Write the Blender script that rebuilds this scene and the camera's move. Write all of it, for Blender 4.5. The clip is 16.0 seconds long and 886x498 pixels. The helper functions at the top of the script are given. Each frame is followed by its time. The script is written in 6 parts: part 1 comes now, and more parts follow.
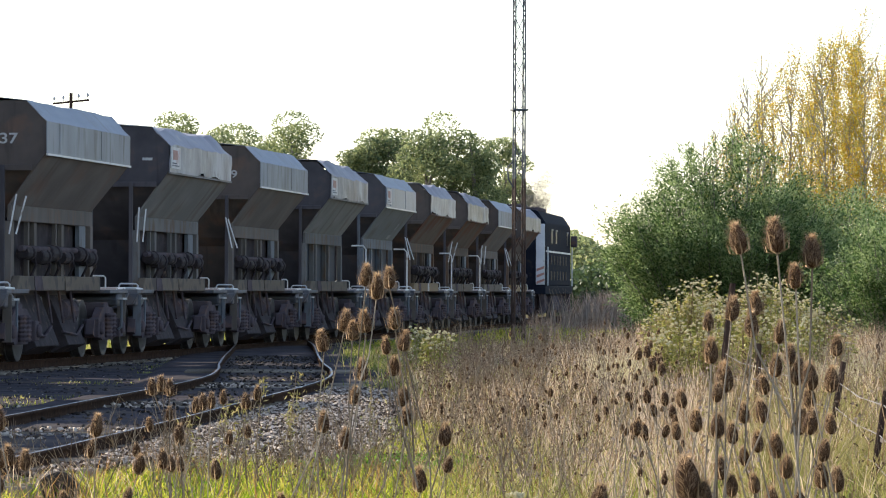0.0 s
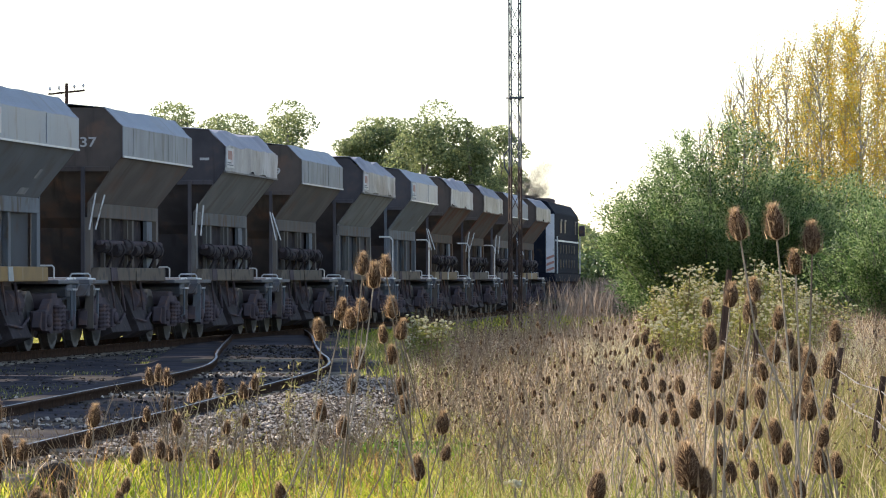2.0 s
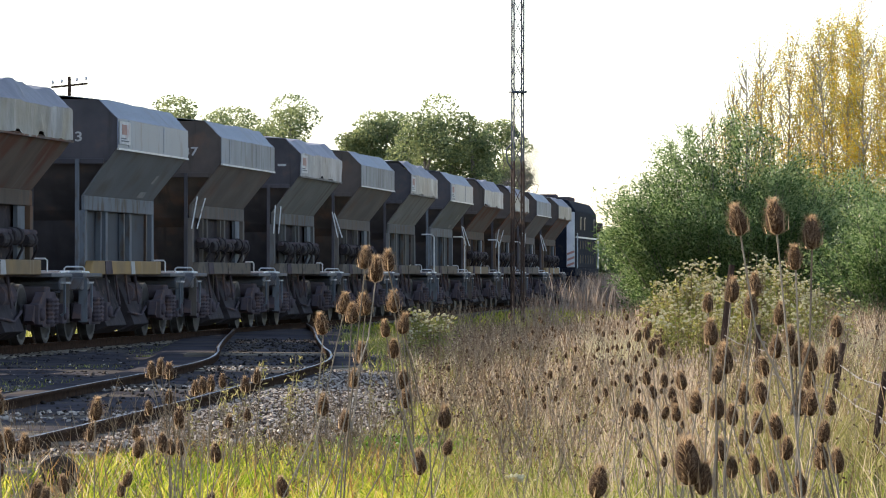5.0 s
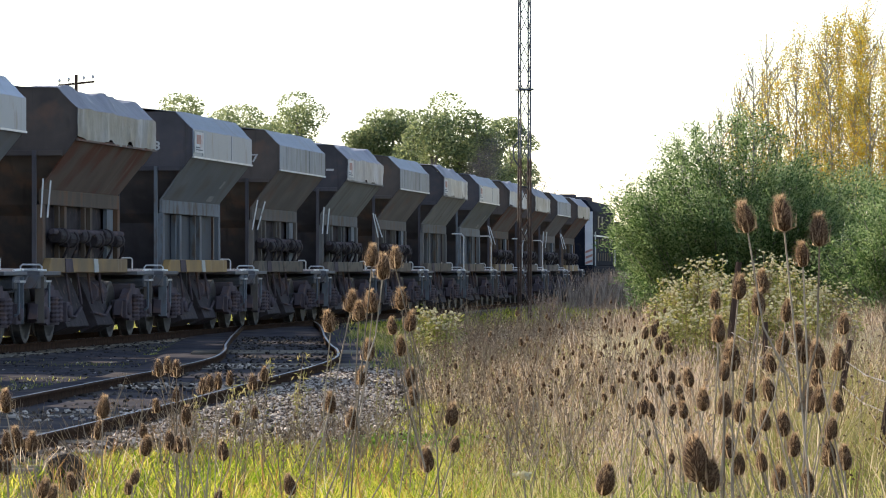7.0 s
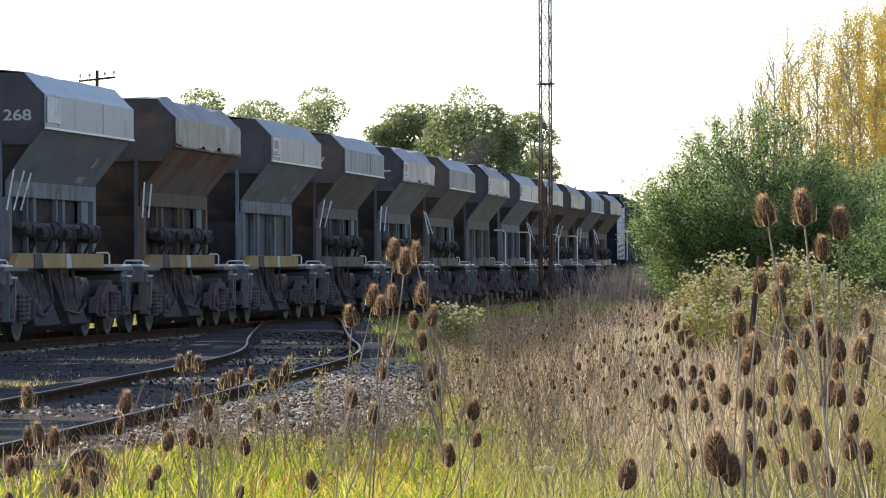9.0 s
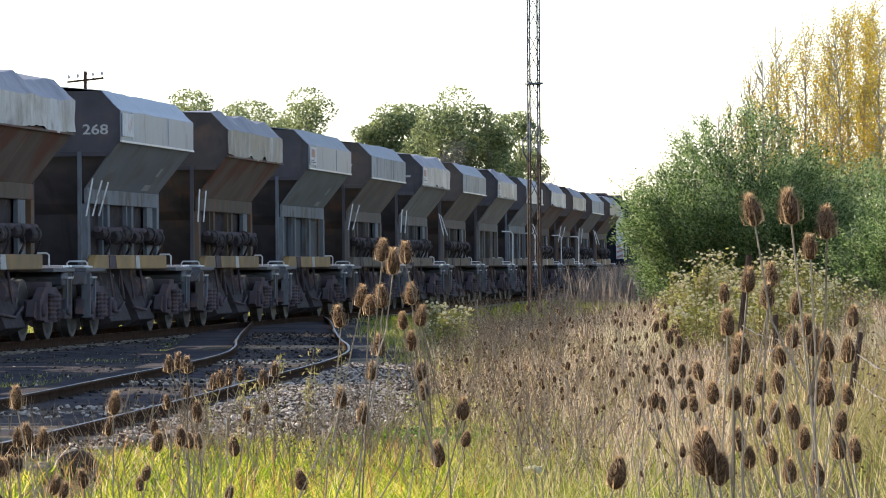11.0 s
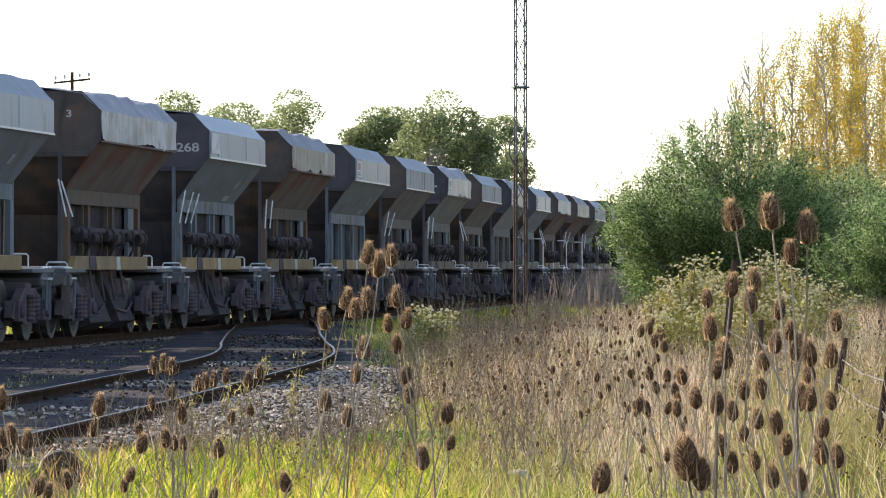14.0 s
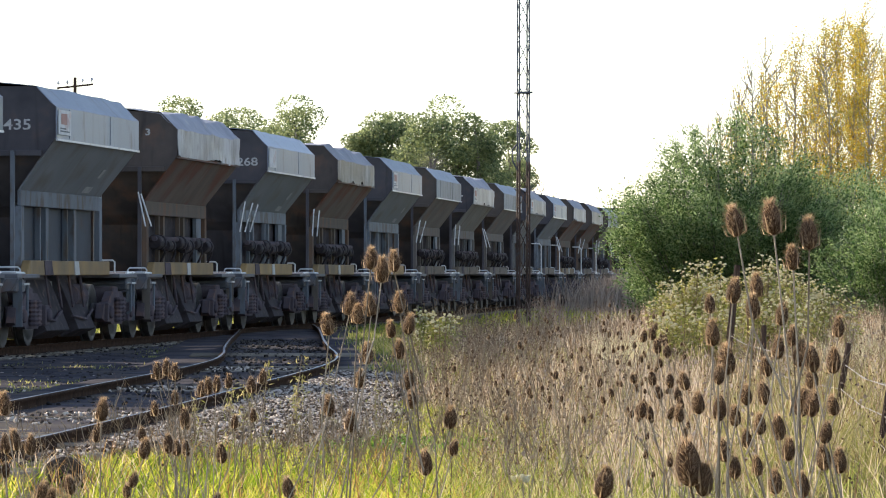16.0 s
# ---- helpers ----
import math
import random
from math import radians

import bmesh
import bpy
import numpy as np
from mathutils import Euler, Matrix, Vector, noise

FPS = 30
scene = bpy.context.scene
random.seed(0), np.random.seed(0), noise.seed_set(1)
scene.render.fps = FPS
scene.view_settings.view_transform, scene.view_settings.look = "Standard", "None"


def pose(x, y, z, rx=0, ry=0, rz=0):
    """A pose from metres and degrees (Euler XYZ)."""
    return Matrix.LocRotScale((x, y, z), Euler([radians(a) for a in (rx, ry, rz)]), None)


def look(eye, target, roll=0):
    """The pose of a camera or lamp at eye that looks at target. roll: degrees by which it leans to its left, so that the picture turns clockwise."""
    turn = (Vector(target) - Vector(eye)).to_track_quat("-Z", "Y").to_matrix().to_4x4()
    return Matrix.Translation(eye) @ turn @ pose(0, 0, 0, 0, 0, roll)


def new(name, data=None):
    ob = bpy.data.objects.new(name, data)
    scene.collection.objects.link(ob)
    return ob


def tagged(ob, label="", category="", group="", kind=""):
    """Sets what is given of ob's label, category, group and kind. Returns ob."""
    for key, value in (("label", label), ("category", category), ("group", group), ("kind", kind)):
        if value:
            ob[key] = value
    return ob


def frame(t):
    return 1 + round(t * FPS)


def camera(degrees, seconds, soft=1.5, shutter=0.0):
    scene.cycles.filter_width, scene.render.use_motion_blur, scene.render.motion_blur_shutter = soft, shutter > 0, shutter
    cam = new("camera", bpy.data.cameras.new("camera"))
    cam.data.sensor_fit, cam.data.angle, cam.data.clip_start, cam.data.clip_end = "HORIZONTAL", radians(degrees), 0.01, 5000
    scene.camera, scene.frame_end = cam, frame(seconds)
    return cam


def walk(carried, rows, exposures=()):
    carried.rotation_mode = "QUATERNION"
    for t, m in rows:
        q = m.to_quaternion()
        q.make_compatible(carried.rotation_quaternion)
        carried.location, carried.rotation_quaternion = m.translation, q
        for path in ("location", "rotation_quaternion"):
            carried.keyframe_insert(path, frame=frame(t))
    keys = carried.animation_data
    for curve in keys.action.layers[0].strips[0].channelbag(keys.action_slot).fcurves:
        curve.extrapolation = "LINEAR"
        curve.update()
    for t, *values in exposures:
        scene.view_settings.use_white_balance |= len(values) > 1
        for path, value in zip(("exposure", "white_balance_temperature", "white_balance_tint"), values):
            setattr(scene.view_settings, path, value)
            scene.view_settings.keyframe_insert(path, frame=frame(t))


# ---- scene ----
cam = camera(11.0, 16.0, soft=1.07)

EYE = Vector((0.0, 0.0, 1.42))
RAIL_TOP = 0.35

# seconds, tilt up, turn to the left, lean (degrees): a camera held in the hand on one spot
SWAY = [
    (0.0, 0.515, -0.058, 0.230),
    (0.5, 0.469, -0.138, 0.052),
    (1.0, 0.427, -0.156, -0.062),
    (1.5, 0.401, -0.151, -0.106),
    (2.0, 0.369, -0.100, -0.112),
    (2.5, 0.367, -0.050, -0.000),
    (3.0, 0.386, -0.029, 0.225),
    (3.5, 0.355, -0.047, 0.113),
    (4.0, 0.303, -0.086, -0.001),
    (6.5, 0.290, -0.043, 0.118),
    (7.0, 0.266, 0.016, -0.045),
    (7.5, 0.281, 0.115, 0.012),
    (8.0, 0.252, 0.226, -0.223),
    (8.5, 0.203, 0.296, -0.161),
    (11.0, 0.199, 0.141, -0.347),
    (11.5, 0.277, 0.088, -0.046),
    (12.0, 0.245, -0.011, 0.220),
    (12.5, 0.161, -0.086, 0.111),
    (13.0, 0.131, -0.083, 0.007),
    (13.5, 0.178, -0.071, 0.074),
    (14.0, 0.238, -0.036, -0.001),
    (14.5, 0.290, -0.040, 0.111),
    (15.0, 0.275, -0.042, 0.069),
    (15.5, 0.270, -0.036, -0.001),
    (16.0, 0.303, 0.000, 0.000),
]


def held(tilt, turn, lean):
    return Matrix.Translation(EYE) @ pose(0, 0, 0, 90 + tilt, 0, turn) @ pose(0, 0, 0, 0, 0, lean)


walk(cam, [(t, held(a, b, c)) for t, a, b, c in SWAY], exposures=[(0.0, 0.97), (4.2, 0.95), (8.0, 0.93), (10.8, 1.03), (16.0, 1.05)])

# ---------------------------------------------------------------- light
SUN_ELEVATION, SUN_AZIMUTH = 23.0, -47.0     # azimuth from the viewing direction, negative to the left
world = bpy.data.worlds.new("sky")
scene.world = world
world.use_nodes = True
wn, wl = world.node_tree.nodes, world.node_tree.links
sky = wn.new("ShaderNodeTexSky")
sky.sky_type = 'NISHITA'
sky.sun_disc = False
sky.sun_elevation = radians(SUN_ELEVATION)
sky.sun_rotation = radians(SUN_AZIMUTH)
sky.dust_density = 0.4
sky.air_density = 1.0
sky.ozone_density = 2.0
haze = wn.new("ShaderNodeHueSaturation")      # thin bright haze takes the blue out of the sky
haze.inputs["Saturation"].default_value = 0.85
wl.new(sky.outputs[0], haze.inputs["Color"])
tint = wn.new("ShaderNodeMix")                 # high thin cloud leaves it a cold white
tint.data_type, tint.blend_type = 'RGBA', 'MULTIPLY'
tint.inputs[0].default_value = 1.0
tint.inputs[7].default_value = (1.0, 0.985, 1.03, 1)
wl.new(haze.outputs[0], tint.inputs[6])
wl.new(tint.outputs[2], wn["Background"].inputs[0])
wn["Background"].inputs[1].default_value = 0.142

sun_data = bpy.data.lights.new("sun", 'SUN')
sun_data.energy = 4.6
sun_data.angle = radians(0.5)
sun_data.color = (1.0, 0.89, 0.74)
sun = new("sun", sun_data)
_e, _a = radians(SUN_ELEVATION), radians(SUN_AZIMUTH)
sun_way = Vector((math.sin(_a) * math.cos(_e), math.cos(_a) * math.cos(_e), math.sin(_e)))
sun.matrix_world = look(sun_way * 300, (0, 0, 0))

# ---------------------------------------------------------------- materials


def material(name, colours, scale=3.0, detail=6.0, rough=0.8, metal=0.0, bump=0.0, bump_scale=30.0, stretch=(1, 1, 1),
             island=0.0, translucent=0.0, spots=None, spot_scale=2.0, spot_at=0.6, objects=0.0, spec=0.3, rough_var=0.1, soft_spots=0.1,
             streaks=None, streak_at=0.55, streak_stretch=(0.6, 2.2, 0.4)):
    """A procedural surface: two or three colours mixed by noise at one scale, a second colour patch at another, and fine relief."""
    m = bpy.data.materials.new(name)
    m.use_nodes = True
    n, l = m.node_tree.nodes, m.node_tree.links
    p = n["Principled BSDF"]
    tc = n.new("ShaderNodeTexCoord")
    mp = n.new("ShaderNodeMapping")
    mp.inputs["Scale"].default_value = stretch
    l.new(tc.outputs["Object"], mp.inputs["Vector"])
    no = n.new("ShaderNodeTexNoise")
    no.inputs["Scale"].default_value, no.inputs["Detail"].default_value = scale, detail
    l.new(mp.outputs[0], no.inputs["Vector"])
    ramp = n.new("ShaderNodeValToRGB")
    el = ramp.color_ramp.elements
    el[0].position, el[1].position = 0.3, 0.7
    el[0].color, el[1].color = (*colours[0], 1), (*colours[-1], 1)
    if len(colours) == 3:
        e = el.new(0.5)
        e.color = (*colours[1], 1)
    fac = no.outputs["Fac"]
    if island or objects:
        src = n.new("ShaderNodeNewGeometry").outputs["Random Per Island"] if island else n.new("ShaderNodeObjectInfo").outputs["Random"]
        amount = island or objects
        a = n.new("ShaderNodeMath"); a.operation = 'MULTIPLY_ADD'
        a.inputs[1].default_value, a.inputs[2].default_value = amount, -amount / 2
        l.new(src, a.inputs[0])
        b = n.new("ShaderNodeMath"); b.operation = 'ADD'
        l.new(a.outputs[0], b.inputs[0]); l.new(fac, b.inputs[1])
        fac = b.outputs[0]
    l.new(fac, ramp.inputs[0])
    col = ramp.outputs[0]
    if spots:
        s = n.new("ShaderNodeTexNoise")
        s.inputs["Scale"].default_value, s.inputs["Detail"].default_value = spot_scale, 8
        l.new(mp.outputs[0], s.inputs["Vector"])
        r = n.new("ShaderNodeValToRGB")
        r.color_ramp.elements[0].position, r.color_ramp.elements[1].position = spot_at, min(1, spot_at + soft_spots)
        l.new(s.outputs["Fac"], r.inputs[0])
        mix = n.new("ShaderNodeMix"); mix.data_type = 'RGBA'
        l.new(r.outputs[0], mix.inputs[0]); l.new(col, mix.inputs[6])
        mix.inputs[7].default_value = (*spots, 1)
        col = mix.outputs[2]
    if streaks:
        mp2 = n.new("ShaderNodeMapping")
        mp2.inputs["Scale"].default_value = streak_stretch
        shift = n.new("ShaderNodeMath"); shift.operation = 'MULTIPLY'
        shift.inputs[1].default_value = 40.0
        l.new(n.new("ShaderNodeObjectInfo").outputs["Random"], shift.inputs[0])
        l.new(shift.outputs[0], mp2.inputs["Location"])
        l.new(tc.outputs["Object"], mp2.inputs["Vector"])
        s2 = n.new("ShaderNodeTexNoise")
        s2.inputs["Scale"].default_value, s2.inputs["Detail"].default_value, s2.inputs["Distortion"].default_value = 1.5, 7, 0.4
        l.new(mp2.outputs[0], s2.inputs["Vector"])
        r2 = n.new("ShaderNodeValToRGB")
        r2.color_ramp.elements[0].position, r2.color_ramp.elements[1].position = streak_at, min(1, streak_at + 0.26)
        l.new(s2.outputs["Fac"], r2.inputs[0])
        mix2 = n.new("ShaderNodeMix"); mix2.data_type = 'RGBA'
        l.new(r2.outputs[0], mix2.inputs[0]); l.new(col, mix2.inputs[6])
        mix2.inputs[7].default_value = (*streaks, 1)
        col = mix2.outputs[2]
    l.new(col, p.inputs["Base Color"])
    p.inputs["Metallic"].default_value = metal
    p.inputs["Specular IOR Level"].default_value = spec
    rr = n.new("ShaderNodeMapRange")
    rr.inputs[3].default_value, rr.inputs[4].default_value = max(0, rough - rough_var), min(1, rough + rough_var)
    l.new(no.outputs["Fac"], rr.inputs[0]); l.new(rr.outputs[0], p.inputs["Roughness"])
    if bump:
        bn = n.new("ShaderNodeTexNoise")
        bn.inputs["Scale"].default_value, bn.inputs["Detail"].default_value = bump_scale, 5
        l.new(mp.outputs[0], bn.inputs["Vector"])
        bp = n.new("ShaderNodeBump")
        bp.inputs["Strength"].default_value, bp.inputs["Distance"].default_value = bump, 0.02
        l.new(bn.outputs["Fac"], bp.inputs["Height"]); l.new(bp.outputs[0], p.inputs["Normal"])
    if translucent:
        out = n["Material Output"]
        tr = n.new("ShaderNodeBsdfTranslucent")
        l.new(col, tr.inputs["Color"])
        ms = n.new("ShaderNodeMixShader")
        ms.inputs[0].default_value = translucent
        l.new(p.outputs[0], ms.inputs[1]); l.new(tr.outputs[0], ms.inputs[2]); l.new(ms.outputs[0], out.inputs[0])
    return m


M = {}
M["soil"] = material("soil_with_dry_litter", [(0.10, 0.085, 0.05), (0.17, 0.14, 0.075), (0.12, 0.13, 0.05)], 0.4, bump=0.6, bump_scale=12, spec=0.0)
M["ballast"] = material("grey_ballast_stone", [(0.0762, 0.0571, 0.0455), (0.258, 0.205, 0.165), (0.571, 0.491, 0.407)], 4, island=1.0, bump=0.5, bump_scale=60, rough=0.9, spec=0.03)
# The train's shadow is partly put into the bed and dark stone colours.
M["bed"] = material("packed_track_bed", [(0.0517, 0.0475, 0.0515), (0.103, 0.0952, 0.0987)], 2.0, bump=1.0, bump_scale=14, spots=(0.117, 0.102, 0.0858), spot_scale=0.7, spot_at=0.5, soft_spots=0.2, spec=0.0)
M["shadestone"] = material("shade_dark_ballast", [(0.029, 0.0247, 0.0217), (0.0609, 0.0522, 0.0449), (0.123, 0.106, 0.0899)], 4, island=0.8, rough=0.9, spec=0.0)
M["dry"] = material("dry_grass", [(0.19, 0.11, 0.055), (0.45, 0.30, 0.17), (0.74, 0.585, 0.405)], 0.6, island=1.1, translucent=0.45, rough=0.6)
M["straw"] = material("pale_pinkish_straw", [(0.34, 0.235, 0.15), (0.66, 0.52, 0.385)], 0.7, island=1.0, translucent=0.45, rough=0.6)
M["leafy"] = material("broad_weed_leaf", [(0.07, 0.15, 0.015), (0.14, 0.26, 0.025), (0.24, 0.36, 0.05)], 1.5, island=0.6, translucent=0.5, rough=0.5)
M["drygreen"] = material("half_dry_grass", [(0.21, 0.20, 0.055), (0.34, 0.29, 0.11), (0.44, 0.37, 0.165)], 0.5, island=0.7, translucent=0.45, rough=0.7)
M["green"] = material("fresh_green_grass", [(0.15, 0.235, 0.012), (0.34, 0.41, 0.03), (0.60, 0.54, 0.085)], 1.2, island=0.95, translucent=0.65, rough=0.6)
M["amber"] = material("amber_dead_grass", [(0.24, 0.115, 0.035), (0.56, 0.33, 0.115)], 0.8, island=0.9, translucent=0.5, rough=0.6)
M["palegreen"] = material("yellowing_green_grass", [(0.17, 0.21, 0.03), (0.31, 0.33, 0.07), (0.48, 0.43, 0.15)], 0.9, island=0.8, translucent=0.55, rough=0.6)
M["reed"] = material("dry_pinkish_reed", [(0.22, 0.165, 0.125), (0.42, 0.335, 0.27)], 0.8, island=0.8, translucent=0.35, rough=0.8)
M["stalk"] = material("dead_stalk", [(0.17, 0.115, 0.07), (0.40, 0.295, 0.19)], 6, island=0.7, rough=0.85)
M["seed"] = material("brown_seed_heads", [(0.09, 0.055, 0.035), (0.18, 0.11, 0.065)], 5, island=0.6, rough=0.9, translucent=0.15)
M["redseed"] = material("reddish_seed_heads", [(0.15, 0.085, 0.06), (0.27, 0.165, 0.12)], 5, island=0.6, rough=0.9, translucent=0.2)
M["teasel"] = material("teasel_head", [(0.0595, 0.0315, 0.017), (0.128, 0.0702, 0.036)], 60, rough=0.9, bump=0.3, bump_scale=400, translucent=0.25)
M["spine"] = material("teasel_spines", [(0.314, 0.199, 0.105), (0.551, 0.398, 0.247)], 30, rough=0.6, translucent=0.75, island=0.4)
M["stem"] = material("dry_teasel_stem", [(0.16, 0.12, 0.08), (0.36, 0.29, 0.21)], 12, rough=0.8, objects=0.4, bump=0.3, bump_scale=80)
M["fluff"] = material("pale_flower_fluff", [(0.56, 0.49, 0.27), (0.76, 0.70, 0.48)], 10, island=0.5, rough=0.9, translucent=0.4)
M["weedleaf"] = material("weed_leaf", [(0.19, 0.209, 0.0405), (0.325, 0.319, 0.081), (0.493, 0.44, 0.153)], 3, island=0.6, translucent=0.35, rough=0.6)
M["willow"] = material("willow_leaf", [(0.052, 0.100, 0.026), (0.145, 0.215, 0.066), (0.30, 0.38, 0.16)], 0.8, island=0.95, translucent=0.45, rough=0.5, spec=0.3)
# Leaf colours are paled to stand in for haze over the far trees.
M["gum"] = material("haze_paled_gum_leaf", [(0.125, 0.165, 0.08), (0.225, 0.265, 0.115), (0.35, 0.375, 0.17)], 0.35, island=0.5, translucent=0.55, rough=0.6)
M["yellow"] = material("yellow_autumn_leaf", [(0.47, 0.29, 0.022), (0.70, 0.51, 0.06), (0.41, 0.39, 0.12)], 0.6, island=0.9, translucent=0.65, rough=0.55)
M["hedge"] = material("far_bush_leaf", [(0.06, 0.095, 0.04), (0.12, 0.16, 0.06)], 0.2, island=0.6, translucent=0.25, rough=0.6)
M["bark"] = material("grey_bark", [(0.13, 0.11, 0.09), (0.26, 0.23, 0.20)], 5, bump=0.6, bump_scale=25, stretch=(1, 1, 0.3))
M["palebark"] = material("pale_poplar_bark", [(0.22, 0.19, 0.15), (0.40, 0.36, 0.30)], 5, bump=0.4, bump_scale=25, stretch=(1, 1, 0.3))
M["post"] = material("weathered_fence_wood", [(0.042, 0.026, 0.020), (0.105, 0.066, 0.050)], 8, bump=0.7, bump_scale=40, stretch=(1, 1, 0.15), rough=0.9, spec=0.1)
M["wire"] = material("rusted_wire", [(0.20, 0.17, 0.14), (0.34, 0.31, 0.28)], 20, rough=0.5, metal=0.7)
M["sleeper"] = material("old_grey_sleeper", [(0.09, 0.073, 0.055), (0.27, 0.235, 0.185)], 4, bump=0.7, bump_scale=40, stretch=(0.2, 1, 1), objects=0.4, rough=0.9, spec=0.0)
M["railside"] = material("rusty_rail", [(0.030, 0.018, 0.012), (0.065, 0.038, 0.025)], 8, rough=0.95, bump=0.3, bump_scale=60, spec=0.02)
M["railtop"] = material("dull_rusted_rail_head", [(0.042, 0.036, 0.033), (0.096, 0.09, 0.087)], 5, rough=0.45, metal=0.8, stretch=(1, 0.1, 1))
M["blue"] = material("blue_grey_wagon_paint", [(0.122, 0.132, 0.147), (0.187, 0.198, 0.212)], 1.3, stretch=(1, 0.7, 0.7), rough=0.6, spots=(0.108, 0.0861, 0.0718), spot_scale=1.4, spot_at=0.5, soft_spots=0.25, bump=0.1, objects=0.2, streaks=(0.119, 0.111, 0.108), streak_at=0.57, streak_stretch=(0.6, 2.5, 0.4))
M["brown"] = material("dull_brown_wagon_steel", [(0.112, 0.0977, 0.0898), (0.187, 0.166, 0.151)], 1.4, stretch=(1, 0.7, 0.7), rough=0.8, spots=(0.151, 0.0898, 0.0649), spot_scale=1.3, spot_at=0.5, soft_spots=0.25, bump=0.15, objects=0.25, streaks=(0.0866, 0.0649, 0.0541), streak_at=0.54)
M["rust"] = material("rust_streaked_wagon_steel", [(0.0727, 0.0545, 0.0452), (0.133, 0.101, 0.0828)], 1.7, stretch=(1, 1.0, 0.5), rough=0.8, spots=(0.114, 0.0467, 0.0296), spot_scale=1.3, spot_at=0.44, soft_spots=0.16, bump=0.15, objects=0.25, streaks=(0.174, 0.152, 0.133), streak_at=0.60, streak_stretch=(0.6, 2.6, 0.4))
M["grey"] = material("dull_grey_wagon_steel", [(0.151, 0.148, 0.144), (0.23, 0.223, 0.216)], 1.4, stretch=(1, 0.7, 0.7), rough=0.75, spots=(0.13, 0.0936, 0.072), spot_scale=1.5, spot_at=0.53, soft_spots=0.25, bump=0.12, objects=0.25, streaks=(0.101, 0.0864, 0.0756), streak_at=0.53)
M["bluelow"] = material("grimy_blue_grey_paint", [(0.086, 0.0989, 0.116), (0.146, 0.163, 0.185)], 3.0, stretch=(1, 1, 0.4), rough=0.7, spots=(0.086, 0.0688, 0.0559), spot_scale=4, spot_at=0.55, bump=0.1, objects=0.2)
M["brownlow"] = material("grimy_brown_steel", [(0.085, 0.075, 0.066), (0.15, 0.13, 0.115)], 3.0, stretch=(1, 1, 0.4), rough=0.85, spots=(0.15, 0.10, 0.07), spot_scale=4, spot_at=0.56, soft_spots=0.2, bump=0.1, objects=0.2)
M["rustlow"] = material("grimy_rusted_steel", [(0.072, 0.054, 0.0396), (0.122, 0.0936, 0.072)], 3.0, stretch=(1, 1, 0.4), rough=0.85, spots=(0.137, 0.072, 0.0396), spot_scale=3, spot_at=0.5, soft_spots=0.2, bump=0.1, objects=0.2)
M["greylow"] = material("grimy_grey_steel", [(0.085, 0.083, 0.082), (0.15, 0.145, 0.14)], 3.0, stretch=(1, 1, 0.4), rough=0.8, spots=(0.11, 0.075, 0.05), spot_scale=4, spot_at=0.56, bump=0.1, objects=0.2)
# Shade of backlit ends and hopper undersides is put into these two colours.
M["enddark"] = material("shade_darkened_steel", [(0.0475, 0.0446, 0.051), (0.0874, 0.0798, 0.086)], 2.0, rough=0.85, spots=(0.114, 0.076, 0.06), spot_scale=2.0, spot_at=0.58, soft_spots=0.2, objects=0.2, streaks=(0.0399, 0.0351, 0.038), streak_at=0.56, streak_stretch=(4.0, 1.0, 0.5))
M["endbrown"] = material("shade_darkened_brown_steel", [(0.058, 0.048, 0.045), (0.106, 0.085, 0.073)], 2.0, rough=0.85, spots=(0.16, 0.09, 0.058), spot_scale=1.6, spot_at=0.52, soft_spots=0.2, objects=0.2, streaks=(0.042, 0.034, 0.031), streak_at=0.55, streak_stretch=(4.0, 1.0, 0.5))
# Grimy tones here and in the door gear are raised in place of haze.
M["under"] = material("grimy_running_gear", [(0.0579, 0.0465, 0.0524), (0.115, 0.0967, 0.107)], 3.0, rough=0.9, spots=(0.145, 0.0931, 0.0767), spot_scale=4, spot_at=0.54, soft_spots=0.2, spec=0.05)
M["plate"] = material("dark_blue_side_plate", [(0.0288, 0.0338, 0.0446), (0.0576, 0.0634, 0.0756)], 2.0, rough=0.7, spots=(0.0504, 0.0396, 0.036), spot_scale=2.5, spot_at=0.56, soft_spots=0.2, objects=0.2)
M["gear"] = material("greasy_black_door_gear", [(0.0264, 0.0218, 0.0234), (0.0594, 0.0504, 0.054)], 5.0, rough=0.8, spots=(0.116, 0.084, 0.072), spot_scale=6, spot_at=0.6, spec=0.08)
M["wheel"] = material("worn_wheel_steel", [(0.0438, 0.0413, 0.04), (0.0938, 0.0875, 0.0825)], 6, rough=0.6, metal=0.4)
# Tread colour is raised to imitate sky reflected along the wheel rims.
M["tyre"] = material("dull_wheel_tread", [(0.0595, 0.0544, 0.0527), (0.119, 0.109, 0.102)], 6, rough=0.6, metal=0.4)
M["coverblue"] = material("pale_blue_painted_cover", [(0.175, 0.206, 0.261), (0.243, 0.277, 0.341)], 0.8, stretch=(1, 1.3, 0.6), rough=0.42, spots=(0.146, 0.148, 0.158), spot_scale=2.2, spot_at=0.58, objects=0.2, bump=0.1, streaks=(0.136, 0.142, 0.153), streak_at=0.60, streak_stretch=(0.6, 3.0, 0.4))
M["covertop"] = material("dull_blue_grey_cover_top", [(0.134, 0.156, 0.194), (0.209, 0.233, 0.274)], 1.1, stretch=(1, 1.3, 0.8), rough=0.5, spots=(0.148, 0.139, 0.139), spot_scale=2.0, spot_at=0.52, soft_spots=0.2, objects=0.25, bump=0.15)
